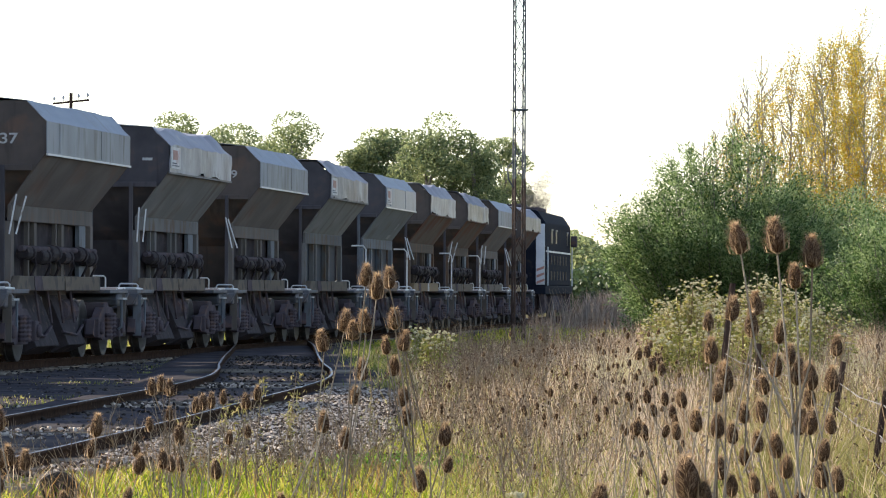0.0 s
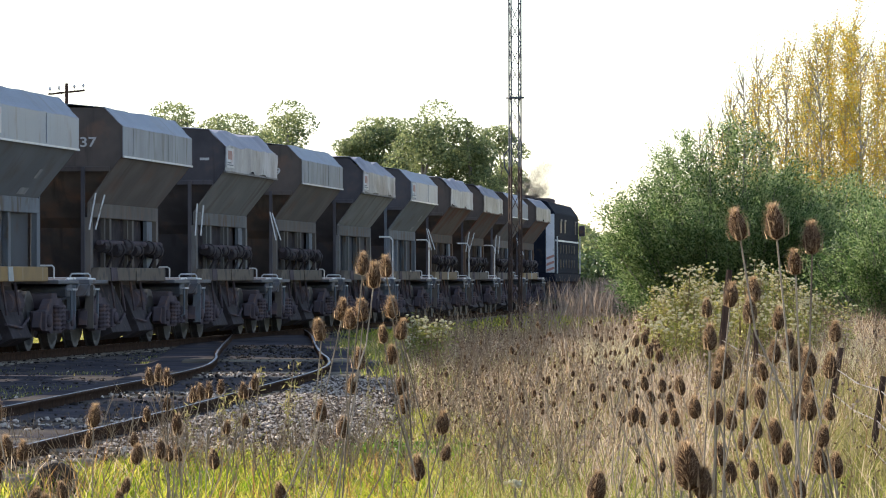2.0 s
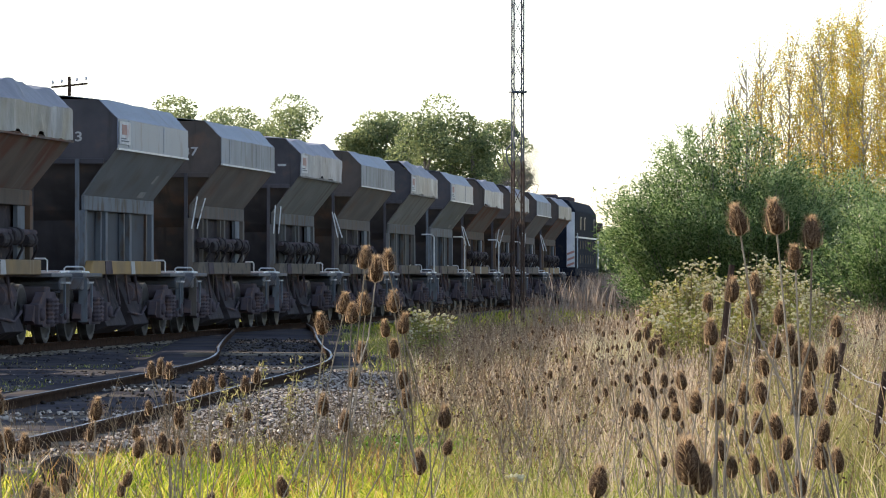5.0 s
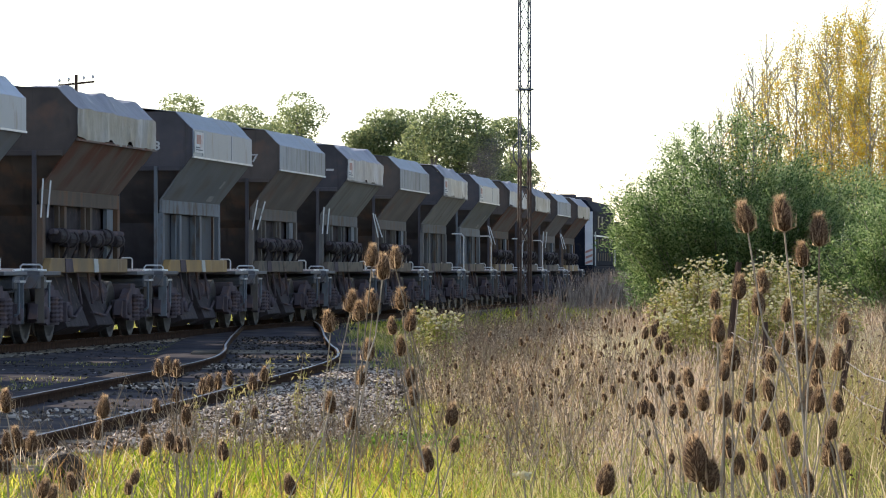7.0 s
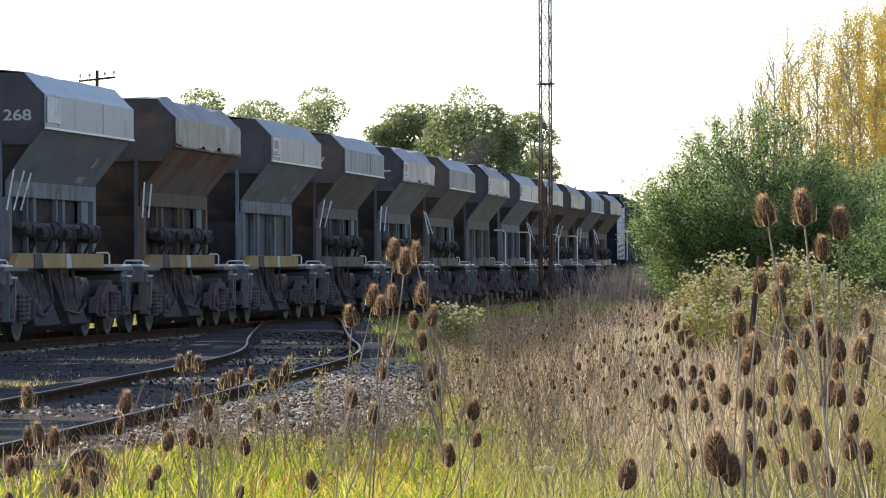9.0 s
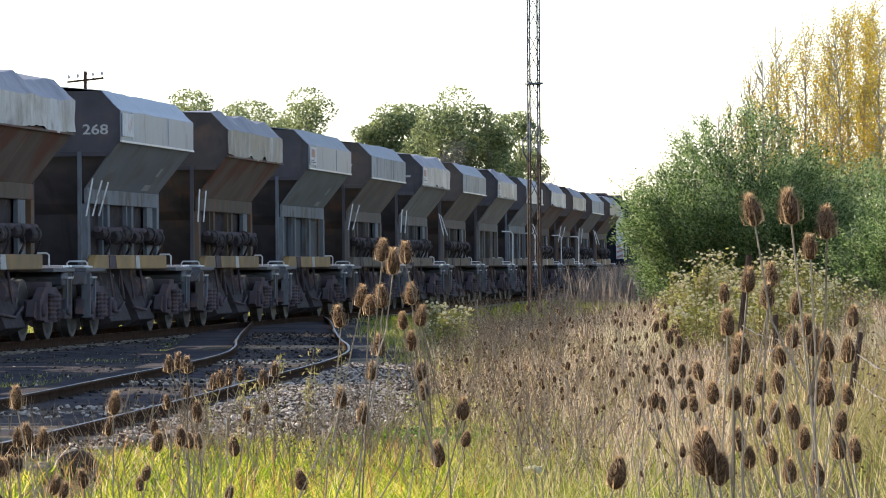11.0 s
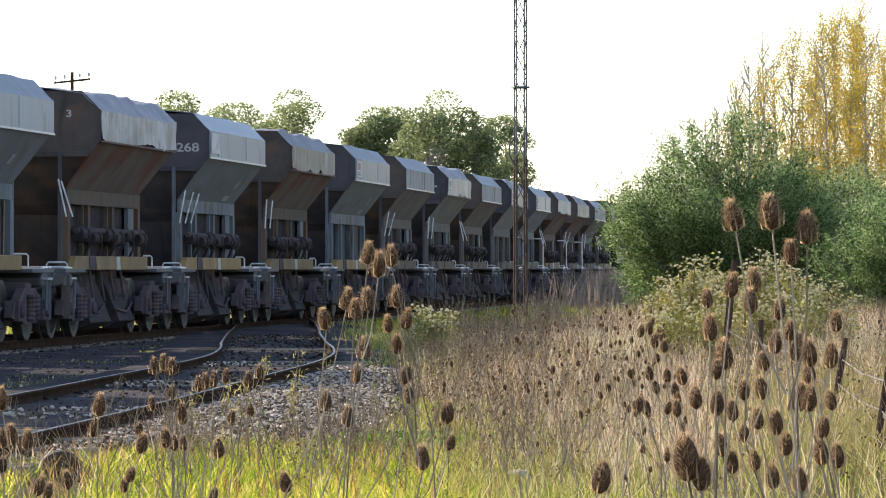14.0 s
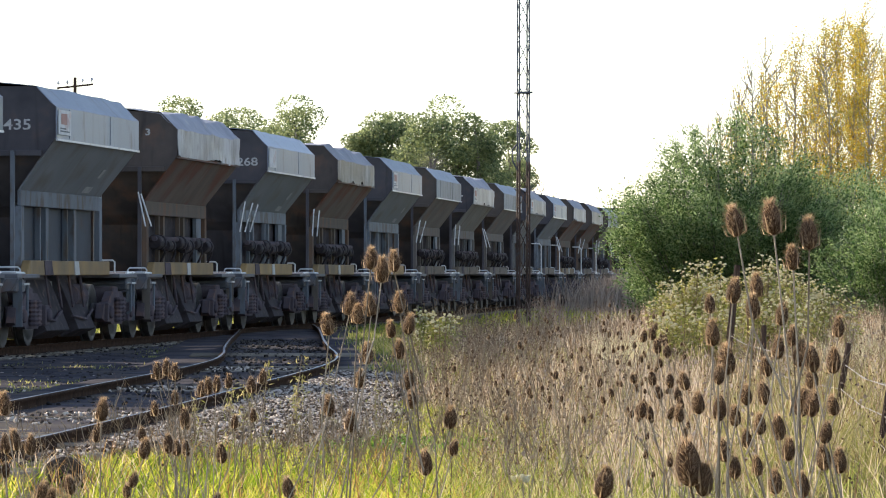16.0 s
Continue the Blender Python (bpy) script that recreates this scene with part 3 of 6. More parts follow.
def hopper_wagon(style, seed, number, y):
    """style: paint key, lower gear, cover kind and material, beam paint, tall rails."""
    paint, gear, cover, cover_mat, beam, tall, label = style
    w = new("hopper_wagon")
    w.matrix_basis = main_pose(y)
    tagged(w, label, "hopper wagon", "wagons of the train")
    P, LOW = M[paint], M[paint + "low"]
    foot_x = HALF - (HALF - CHUTE_X) * (BREAK - END_LOW) / (BREAK - CHUTE)
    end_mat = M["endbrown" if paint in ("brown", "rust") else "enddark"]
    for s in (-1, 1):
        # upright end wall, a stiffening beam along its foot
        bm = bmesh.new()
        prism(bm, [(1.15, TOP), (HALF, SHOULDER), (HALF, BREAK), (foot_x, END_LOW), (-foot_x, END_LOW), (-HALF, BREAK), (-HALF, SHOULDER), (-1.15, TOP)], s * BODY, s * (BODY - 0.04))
        wall = part("end_wall", bm, end_mat, w, "dark end sheet with its shade painted in")
        bm = bmesh.new()
        box(bm, -foot_x + 0.02, foot_x - 0.02, min(s * BODY, s * (BODY + 0.05)), max(s * BODY, s * (BODY + 0.05)), END_LOW - 0.02, END_LOW + 0.07)
        part("end_beam_rail", bevelled(bm, 0.008), end_mat, wall)
        # hopper floor that slopes inward under the end wall
        bm = bmesh.new()
        q = [(foot_x - 0.03, BODY - 0.05, END_LOW), (0.88, BODY - 0.55, CHUTE + 0.04), (0.73, BODY - 0.80, APRON), (0.70, BODY - 2.0, 1.15)]
        outer = [[bm.verts.new((k * x, s * y, z)) for k in (-1, 1)] for x, y, z in q]
        inner = [[bm.verts.new((k * x, s * (y - 0.03), z + 0.03)) for k in (-1, 1)] for x, y, z in q]
        for k in range(len(q) - 1):
            bm.faces.new((outer[k][0], outer[k][1], outer[k + 1][1], outer[k + 1][0]))
            bm.faces.new((inner[k + 1][0], inner[k + 1][1], inner[k][1], inner[k][0]))
            for j in range(2):
                bm.faces.new((outer[k][j], outer[k + 1][j], inner[k + 1][j], inner[k][j]))
        bmesh.ops.recalc_face_normals(bm, faces=list(bm.faces))
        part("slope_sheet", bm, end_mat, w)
        # flank sheet that slopes in, and the apron under it
        bm = bmesh.new()
        q = [(s * HALF, -BODY, BREAK), (s * HALF, BODY, BREAK), (s * CHUTE_X, BODY - 0.22, CHUTE), (s * CHUTE_X, -BODY + 0.22, CHUTE)]
        bm.faces.new([bm.verts.new(p) for p in q])
        thicken(bm, -0.03 * s)
        part("flank_sheet", bm, P, w)
        bm = bmesh.new()
        box(bm, min(s * 0.84, s * 0.89), max(s * 0.84, s * 0.89), -BODY + 0.18, BODY - 0.18, APRON, CHUTE + 0.02)
        part("apron", bevelled(bm, 0.008), LOW, w)
        # rim under the cover
        bm = bmesh.new()
        box(bm, min(s * HALF, s * (HALF + 0.03)), max(s * HALF, s * (HALF + 0.03)), -BODY - 0.01, BODY + 0.01, BREAK - 0.045, BREAK - 0.015)
        part("rim", bm, M["trimwhite"] if cover != "tarp" else P, w, "pale lower edge of the cover" if cover != "tarp" else "")
        # frame posts
        for yy in (-BODY + 0.28, BODY - 0.28):
            bm = bmesh.new()
            prism(bm, [(yy - 0.13, 1.06), (yy + 0.13, 1.06), (yy + 0.09, APRON), (yy - 0.09, APRON)], s * 0.80, s * 0.90, "x")
            part("post", bevelled(bm, 0.008), LOW, w)
        # side beam with patches
        bm = bmesh.new()
        prism(bm, [(-BODY + 0.0, 1.04), (BODY - 0.15, 1.04), (BODY - 0.15, 1.26), (-BODY + 0.25, 1.26)], s * 0.9, s * 1.02, "x")
        b = part("side_beam", bevelled(bm, 0.012), M[beam], w, "dirty painted side beam")
        for yy, wide, m in ((-1.75, 0.34, "under"), (0.45, 0.2, "stepsteel" if beam == "yellowbeam" else "greybeam")):
            bm = bmesh.new()
            prism(bm, [(yy - wide, 1.255), (yy + wide * 0.6, 1.255), (yy + wide, 1.045), (yy - wide * 0.8, 1.045)], s * 1.02, s * 1.032, "x")
            part("bracket", bm, M[m], b)
        # end posts, platform, step and small rail
    for e in (-1, 1):
        for s in (-1, 1):
            bm = bmesh.new()
            box(bm, s * 0.82 - 0.03, s * 0.82 + 0.03, e * (BODY + 0.06) - 0.03, e * (BODY + 0.06) + 0.03, 1.06, END_LOW + 0.06)
            part("end_post", bm, M["bluelow" if paint == "blue" else "enddark"], w)
            bm = bmesh.new()
            a = (e * 3.75, e * 4.45)
            x0, x1 = s * 0.68, s * 1.0
            zz = 1.08
            if e < 0:
                zz = 0.96
            tube(bm, [(x0, a[0], zz), (x0, a[0], zz + 0.17), (x0 + s * 0.03, a[0], zz + 0.20), (x1 - s * 0.03, a[0], zz + 0.20), (x1, a[0], zz + 0.17), (x1, a[0], zz)], 0.014)
            part("hand_rail", bm, M["trimwhite"], w, "small pale hand rail")
            bm = bmesh.new()
            box(bm, min(s * 0.7, s * 1.22), max(s * 0.7, s * 1.22), min(e * 4.1, e * 4.5), max(e * 4.1, e * 4.5), 0.90, 0.93)
            st = part("step", bm, M["stepsteel"], w, "worn step, paled to look sunlit")
            bm = bmesh.new()
            box(bm, s * 1.12 - 0.07, s * 1.12 + 0.07, e * 4.50 - 0.012, e * 4.50 + 0.012, 0.30, 0.985)
            part("step_plate", bevelled(bm, 0.006), M["bluelow" if paint in ("blue", "grey") else "brownlow"], st)
            for yy in (e * 4.14,):
                bm = bmesh.new()
                tube(bm, [(s * 1.19, yy, 0.92), (s * 1.19, yy, 0.46), (s * 1.13, yy, 0.42)], 0.022)
                part("step_iron", bm, M["bluelow"], st)
            if tall:
                bm = bmesh.new()
                tube(bm, [(s * 1.12, e * 4.5, 1.05), (s * 1.12, e * 4.5, 2.02), (s * 1.05, e * 4.5, 2.10), (s * 0.78, e * 4.5, 2.10)], 0.019)
                part("grab_rail", bm, M["trimwhite"], w, "tall pale grab rail")
        bm = bmesh.new()
        box(bm, -1.18, 1.18, min(e * 3.2, e * 4.80), max(e * 3.2, e * 4.80), 1.0, 1.06)
        part("platform", bevelled(bm, 0.008), M["platform"], w)
        for s in (-1, 1):
            bm = bmesh.new()
            prism(bm, [(e * 4.05, 0.80), (e * 4.0, 0.92), (e * 4.12, 0.985), (e * 4.62, 1.10), (e * 4.72, 1.07), (e * 4.72, 0.80)], s * 0.42, s * 1.14, "x")
            eb = part("end_box", bevelled(bm, 0.02), M["platform"], w, "sloping steel box on the platform")
            # Pale rod, an added part, imitates the sun glint along the box edge.
            bm = bmesh.new()
            tube(bm, [(s * 1.13, e * 4.08, 1.072), (s * 1.13, e * 4.74, 1.082)], 0.02, 6)
            tube(bm, [(s * 1.13, e * 4.74, 1.082), (s * 0.5, e * 4.74, 1.082)], 0.02, 6)
            part("edge_glint", bm, M["trimwhite"], eb, "pale rod added for the sunlit edge of the box")
        bm = bmesh.new()
        prism(bm, [(-1.2, 1.0), (1.2, 1.0), (1.1, 0.82), (0.35, 0.66), (-0.35, 0.66), (-1.1, 0.82)], e * 4.70, e * 4.84)
        part("end_beam", bevelled(bm, 0.01), M["platform"], w)
        bm = bmesh.new()
        box(bm, -0.10, 0.10, min(e * 4.8, e * 5.1), max(e * 4.8, e * 5.1), 0.66, 0.84)
        box(bm, -0.15, 0.15, min(e * 5.04, e * 5.19), max(e * 5.04, e * 5.19), 0.60, 0.90)
        part("coupler", bevelled(bm, 0.02), M["under"], w)
    # centre sill and inner chutes
    bm = bmesh.new()
    box(bm, -0.24, 0.24, -4.8, 4.8, 0.74, 1.04)
    part("centre_sill", bm, M["under"], w)
    for yy in (-1.25, 1.25):
        bm = bmesh.new()
        prism(bm, [(yy - 1.2, 2.2), (yy + 1.2, 2.2), (yy + 0.62, 0.62), (yy - 0.62, 0.62)], -0.70, 0.70, "x")
        chute = part("chute", bm, end_mat, w)
        for s in (-1, 1):
            bm = bmesh.new()
            prism(bm, [(s * 0.42, 0.98), (s * 0.70, 0.98), (s * 1.02, 0.21), (s * 0.74, 0.08)], yy - 0.62, yy + (1.15 if yy < 0 else 0.75))
            part("gate", bevelled(bm, 0.01), M["gear"], chute, "sloping discharge chute")
            bm = bmesh.new()
            tube(bm, [(s * 0.95, yy - 0.8, 0.42), (s * 1.0, yy + 0.1, 0.36), (s * 0.95, yy + 0.85, 0.50)], 0.022)
            part("brake_rod", bm, M["under"], chute)
    for s in (-1, 1):
        bm = bmesh.new()
        box(bm, min(s * 0.74, s * 0.76), max(s * 0.74, s * 0.76), -BODY + 0.4, BODY - 0.4, 1.20, APRON + 0.05)
        plate = part("side_plate", bm, M["plate"] if gear == "ribs" else M["gear"], w)
        if gear == "ribs":
            for yy, wide in ((-1.55, 0.035), (-1.05, 0.10), (0.55, 0.035), (1.15, 0.10)):
                bm = bmesh.new()
                box(bm, min(s * 0.765, s * 0.86), max(s * 0.765, s * 0.86), yy - wide, yy + wide, 1.24, APRON)
                part("rib", bevelled(bm, 0.008), LOW, plate)
        else:
            bm = bmesh.new()
            tube(bm, [(s * 0.98, -2.9, 1.66), (s * 0.98, 2.9, 1.66)], 0.045, 10)
            bar = part("torque_shaft", bm, M["under"], w)
            for k in range(6):
                yy = -2.5 + 0.97 * k + 0.12 * ((k + seed) % 3)
                rad = (0.125, 0.10, 0.115)[(k + seed) % 3]
                bm = bmesh.new()
                lathe(bm, [(yy - 0.30, 0.04), (yy - 0.30, rad * 0.9), (yy - 0.26, rad), (yy + 0.06, rad), (yy + 0.08, rad * 0.7), (yy + 0.14, rad * 0.7), (yy + 0.16, rad * 1.08), (yy + 0.28, rad * 1.08), (yy + 0.30, 0.05)], 12, "y", (s * 0.96, 0, 1.60 - 0.05 * (k % 2)))
                part("cylinder", bm, M["gear"], bar)
                bm = bmesh.new()
                tube(bm, [(s * 0.98, yy + 0.38, 1.66), (s * 1.02, yy + 0.44, 1.42), (s * 0.92, yy + 0.46, 1.22)], 0.022)
                part("lever_arm", bm, M["gear"], bar)
            for yy, wide in ((-1.75, 0.04), (-1.25, 0.09), (0.35, 0.04), (0.85, 0.09), (2.45, 0.26)):
                bm = bmesh.new()
                box(bm, min(s * 0.80, s * 0.87), max(s * 0.80, s * 0.87), yy - wide, yy + wide, 1.26, APRON)
                part("strut", bevelled(bm, 0.006), LOW if wide < 0.2 else M["bluelow"], bar)
            for k in range(3 if seed == 13 else 2):
                bm = bmesh.new()
                tilt = (-0.18, 0.15, 0.05)[seed % 3] * (1.0 if k else 0.7)
                x0 = 0.94 + 0.10 * k
                tube(bm, [(s * x0, -BODY - 0.16, 1.86), (s * (x0 + tilt), -BODY - 0.16, 2.44 - 0.03 * k)], 0.014)
                part("lever", bm, M["trimwhite"], w, "pale hand lever")
        # hanging gear under the beam
        for k in range(4):
            yy = -1.4 + 0.9 * k
            bm = bmesh.new()
            tube(bm, [(s * 0.9, yy, 1.04), (s * 0.95, yy + 0.12, 0.55)], 0.025)
            part("hanger", bm, M["under"], w)
    bm = bmesh.new()
    lathe(bm, [(-0.5, 0.05), (-0.44, 0.19), (0.4, 0.19), (0.46, 0.05)], 16, "y", (0.72, 1.6, 0.72))
    part("air_tank", bm, M["under"], w)
    bm = bmesh.new()
    prism(bm, [(0.2, 0.95), (1.3, 0.95), (1.0, 0.35), (0.5, 0.35)], 0.55, 0.62, "x")
    part("discharge_door", bm, M["grey"], w)
    top_mat = "tarptop" if cover == "tarp" else "coverblue" if gear == "gear" and paint == "blue" else "covertop"
    part("cover", cover_mesh(cover, seed, M[cover_mat], M[top_mat]), None, w, "patched sagging tarpaulin" if cover == "tarp" else "pale sheet-metal cover")
    if cover != "tarp":
        for s in (-1, 1):
            for yy in (-BODY + 0.95, 0.9):
                bm = bmesh.new()
                box(bm, min(s * (HALF + 0.012), s * (HALF + 0.02)), max(s * (HALF + 0.012), s * (HALF + 0.02)), yy - 0.02, yy + 0.02, BREAK + 0.01, SHOULDER - 0.01)
                part("seam", bm, M[cover_mat], w)
    # a pale panel with a red mark and bars; dashes of paint low on the flank
    for s in (-1, 1):
        if paint == "blue":
            for v0, v1, y0, y1 in ((0.45, 0.62, 1.75, 2.0), (0.80, 0.92, 1.35, 1.95)):
                bm = bmesh.new()
                q = []
                for v, yy in ((v0, y0), (v0, y1), (v1, y1), (v1, y0)):
                    q.append((s * (HALF + (CHUTE_X - HALF) * v + 0.006), yy, BREAK + (CHUTE - BREAK) * v - 0.004))
                bm.faces.new([bm.verts.new(p) for p in q])
                thicken(bm, 0.003)
                part("paint_dash", bm, M["dashpaint"], w, "worn pale dash of paint")
        if paint in ("blue", "grey"):
            bm = bmesh.new()
            box(bm, min(s * (HALF + 0.02), s * (HALF + 0.034)), max(s * (HALF + 0.02), s * (HALF + 0.034)), -BODY + 0.06, -BODY + 0.98, BREAK + 0.05, SHOULDER - 0.04)
            panel = part("marking_panel", bm, M["marking"], w, "chalky white panel with a faded red mark")
            if seed == 13:
                continue
            bm = bmesh.new()
            box(bm, min(s * (HALF + 0.034), s * (HALF + 0.037)), max(s * (HALF + 0.034), s * (HALF + 0.037)), -BODY + 0.22, -BODY + 0.68, BREAK + 0.20, BREAK + 0.36)
            part("red_mark", bm, M["redmark"], panel, "faded red square")
            for z in (0.09, 0.13):
                bm = bmesh.new()
                box(bm, min(s * (HALF + 0.034), s * (HALF + 0.037)), max(s * (HALF + 0.034), s * (HALF + 0.037)), -BODY + 0.15, -BODY + (0.85 if z < 0.1 else 0.6), BREAK + z, BREAK + z + 0.02)
                part("bar", bm, M["bluelow"], panel)
    if number:
        number, nx, nz, ns = number
        part("number", text_mesh(number, ns * 0.9, M["letter"]), None, w, "white stencilled number", at=pose(nx, -BODY - 0.004, nz, 90, 0, 0) @ Matrix.Diagonal((1.28, 1, 1, 1)))
    elif number == "":
        bm = bmesh.new()
        box(bm, 1.0, 1.17, -BODY - 0.008, -BODY, 3.23, 3.275)
        part("number_plate_bar", bm, M["letter"], w)
    sets = bogie_parts(w, -3.4) + bogie_parts(w, 3.4)
    return w, sets


BLUE = ("blue", "ribs", "sheet", "coverblue", "yellowbeam", False, "blue-grey hopper wagon with pale sheet cover and ribbed chutes")
BLUE_RAIL = ("blue", "ribs", "sheet", "coverblue", "greybeam", True, "blue-grey hopper wagon with tall pale grab rails")
BLUE_GEAR = ("blue", "gear", "sheet", "coverblue", "yellowbeam", False, "blue-grey hopper wagon with door gear below")
RUST = ("rust", "gear", "tarp", "tarp", "yellowbeam", False, "rusty brown hopper wagon under a torn tarpaulin")
BROWN = ("brown", "gear", "sheet", "covergrey", "greybeam", False, "dull brown hopper wagon with a weathered pale cover")
GREY = ("grey", "gear", "tarp", "tarp", "greybeam", False, "dull grey hopper wagon under a sagging tarpaulin")
GREY_RIB = ("grey", "ribs", "tarp", "tarp", "greybeam", False, "grey hopper wagon with ribbed chutes under a tarpaulin")
RUST_RAIL = ("rust", "gear", "tarp", "tarp", "greybeam", True, "rusty hopper wagon with tall pale grab rails")
TRAIN = [(-2, RUST, None), (-1, BROWN, None), (0, BLUE, ("435", 0.88, 3.17, 0.24)), (1, RUST, ("3", 0.95, 3.40, 0.17)), (2, BLUE_GEAR, ("268", 1.06, 3.13, 0.24)), (3, RUST, None), (4, BLUE, ("3", 0.83, 3.14, 0.24)), (5, BROWN, ("37", 0.89, 3.18, 0.24)), (6, GREY, ""),
         (7, BROWN, ("9", 0.95, 3.20, 0.22)), (8, GREY_RIB, None), (9, BLUE_RAIL, None), (10, RUST, None), (11, RUST_RAIL, None), (12, BROWN, None), (13, RUST, None)]
PITCH = 10.39


def wagon_y(index, t):
    """Distance of the middle of a wagon at t seconds."""
    return 40.75 + 3.271 * (t - 8) + 0.00423 * (t - 8) ** 2 + PITCH * index + BODY


wagons = [(hopper_wagon(style, 11 + i, number, wagon_y(i, 0)), i) for i, style, number in TRAIN]

# ---------------------------------------------------------------- locomotive


def locomotive():
    e = new("diesel_locomotive")
    tagged(e, "dark blue diesel locomotive with pale end heading the train", "locomotive")
    L = 7.0
    bm = bmesh.new()
    box(bm, -1.42, 1.42, -L, L, 0.95, 1.25)
    part("frame", bevelled(bm, 0.02), M["locoblue"], e)
    roof = [(-1.38, 1.25), (-1.38, 3.45), (-1.1, 3.85), (-0.5, 4.0), (0.5, 4.0), (1.1, 3.85), (1.38, 3.45), (1.38, 1.25)]
    bm = bmesh.new()
    prism(bm, roof, -L + 0.55, L - 0.7)
    part("body", bevelled(bm, 0.03), M["locoblue"], e)
    bm = bmesh.new()
    prism(bm, [(x * 1.005, z) for x, z in roof], -L + 0.35, -L + 0.56)
    part("end_panel", bevelled(bm, 0.02), M["locoblue"], e)
    for s in (-1, 1):
        bm = bmesh.new()
        box(bm, min(s * 1.06, s * 1.37), max(s * 1.06, s * 1.37), -L + 0.31, -L + 0.35, 1.28, 3.40)
        part("corner_panel", bevelled(bm, 0.01), M["locowhite"], e, "pale grey corner panel")
    for k in range(3):
        bm = bmesh.new()
        prism(bm, [(1.08, 1.30 + 0.22 * k), (1.36, 1.41 + 0.22 * k), (1.36, 1.50 + 0.22 * k), (1.08, 1.39 + 0.22 * k)], -L + 0.29, -L + 0.31)
        part("stripe", bm, M["redmark"], e, "faded red stripe")
    for s in (-1, 1):
        for yy in (-3.4, -1.2, 4.6):
            bm = bmesh.new()
            box(bm, min(s * 1.37, s * 1.386), max(s * 1.37, s * 1.386), yy - 0.35, yy + 0.35, 2.75, 3.2)
            win = part("window", bm, M["glass"], e)
            bm = bmesh.new()
            box(bm, min(s * 1.37, s * 1.41), max(s * 1.37, s * 1.41), yy - 0.40, yy + 0.40, 3.2, 3.25)
            part("window_trim", bm, M["platform"], win)
        bm = bmesh.new()
        box(bm, min(s * 1.38, s * 1.40), max(s * 1.38, s * 1.40), -L + 0.6, L - 0.8, 2.42, 2.48)
        part("waist_line", bm, M["locowhite"], e, "thin pale waist line")
        for row in (1.45, 2.0):
            for k in range(6):
                bm = bmesh.new()
                yy = -3.8 + 1.5 * k
                box(bm, min(s * 1.38, s * 1.41), max(s * 1.38, s * 1.41), yy - 0.10, yy + 0.10, row, row + 0.32)
                part("vent", bm, M["greybeam"], e)
        for yy, top in ((L - 0.8, 3.0), (-L + 0.7, 2.6)):
            bm = bmesh.new()
            tube(bm, [(s * 1.45, yy, 1.25), (s * 1.45, yy, top)], 0.025)
            part("hand_rail", bm, M["locowhite"], e)
        bm = bmesh.new()
        box(bm, min(s * 1.42, s * 1.66), max(s * 1.42, s * 1.66), L - 1.1, L - 0.95, 2.7, 3.12)
        part("mirror", bevelled(bm, 0.03), M["under"], e)
        bm = bmesh.new()
        lathe(bm, [(L, 0.10), (L + 0.35, 0.10), (L + 0.36, 0.22), (L + 0.42, 0.22)], 14, "y", (s * 1.0, 0, 1.05))
        part("buffer", bm, M["under"], e)
        bm = bmesh.new()
        box(bm, min(s * 0.9, s * 1.3), max(s * 0.9, s * 1.3), -1.6, 1.6, 0.35, 0.95)
        part("fuel_tank", bevelled(bm, 0.06), M["under"], e)
    for yy in (-4.3, 4.3):
        bm = bmesh.new()
        box(bm, -1.16, 1.16, yy - 1.9, yy + 1.9, 0.40, 0.94)
        part("bogie_frame", bevelled(bm, 0.08), M["under"], e)
    for s in (-1, 1):
        for yy in (-6.3, 6.3):
            bm = bmesh.new()
            prism(bm, [(yy - 0.35, 1.0), (yy + 0.35, 1.0), (yy + 0.25, 0.3), (yy - 0.25, 0.3)], s * 1.18, s * 1.36, "x")
            part("step_well", bm, M["under"], e)
    bm = bmesh.new()
    box(bm, -0.35, 0.35, -2.4, -1.4, 3.98, 4.16)
    part("exhaust", bevelled(bm, 0.04), M["under"], e)
    bm = bmesh.new()
    box(bm, -0.7, 0.7, 0.4, 3.2, 3.95, 4.1)
    part("roof_grille", bevelled(bm, 0.03), M["under"], e)
    bm = bmesh.new()
    box(bm, -0.1, 0.1, -L - 0.4, -L, 0.66, 0.84)
    part("coupler", bm, M["under"], e)
    return e, bogie_parts(e, -4.3) + bogie_parts(e, 4.3)


loco, loco_sets = locomotive()


def loco_y(t):
    return wagon_y(14, t) + 3.1


loco.matrix_basis = main_pose(loco_y(0))
# ---------------------------------------------------------------- mast and telegraph poles


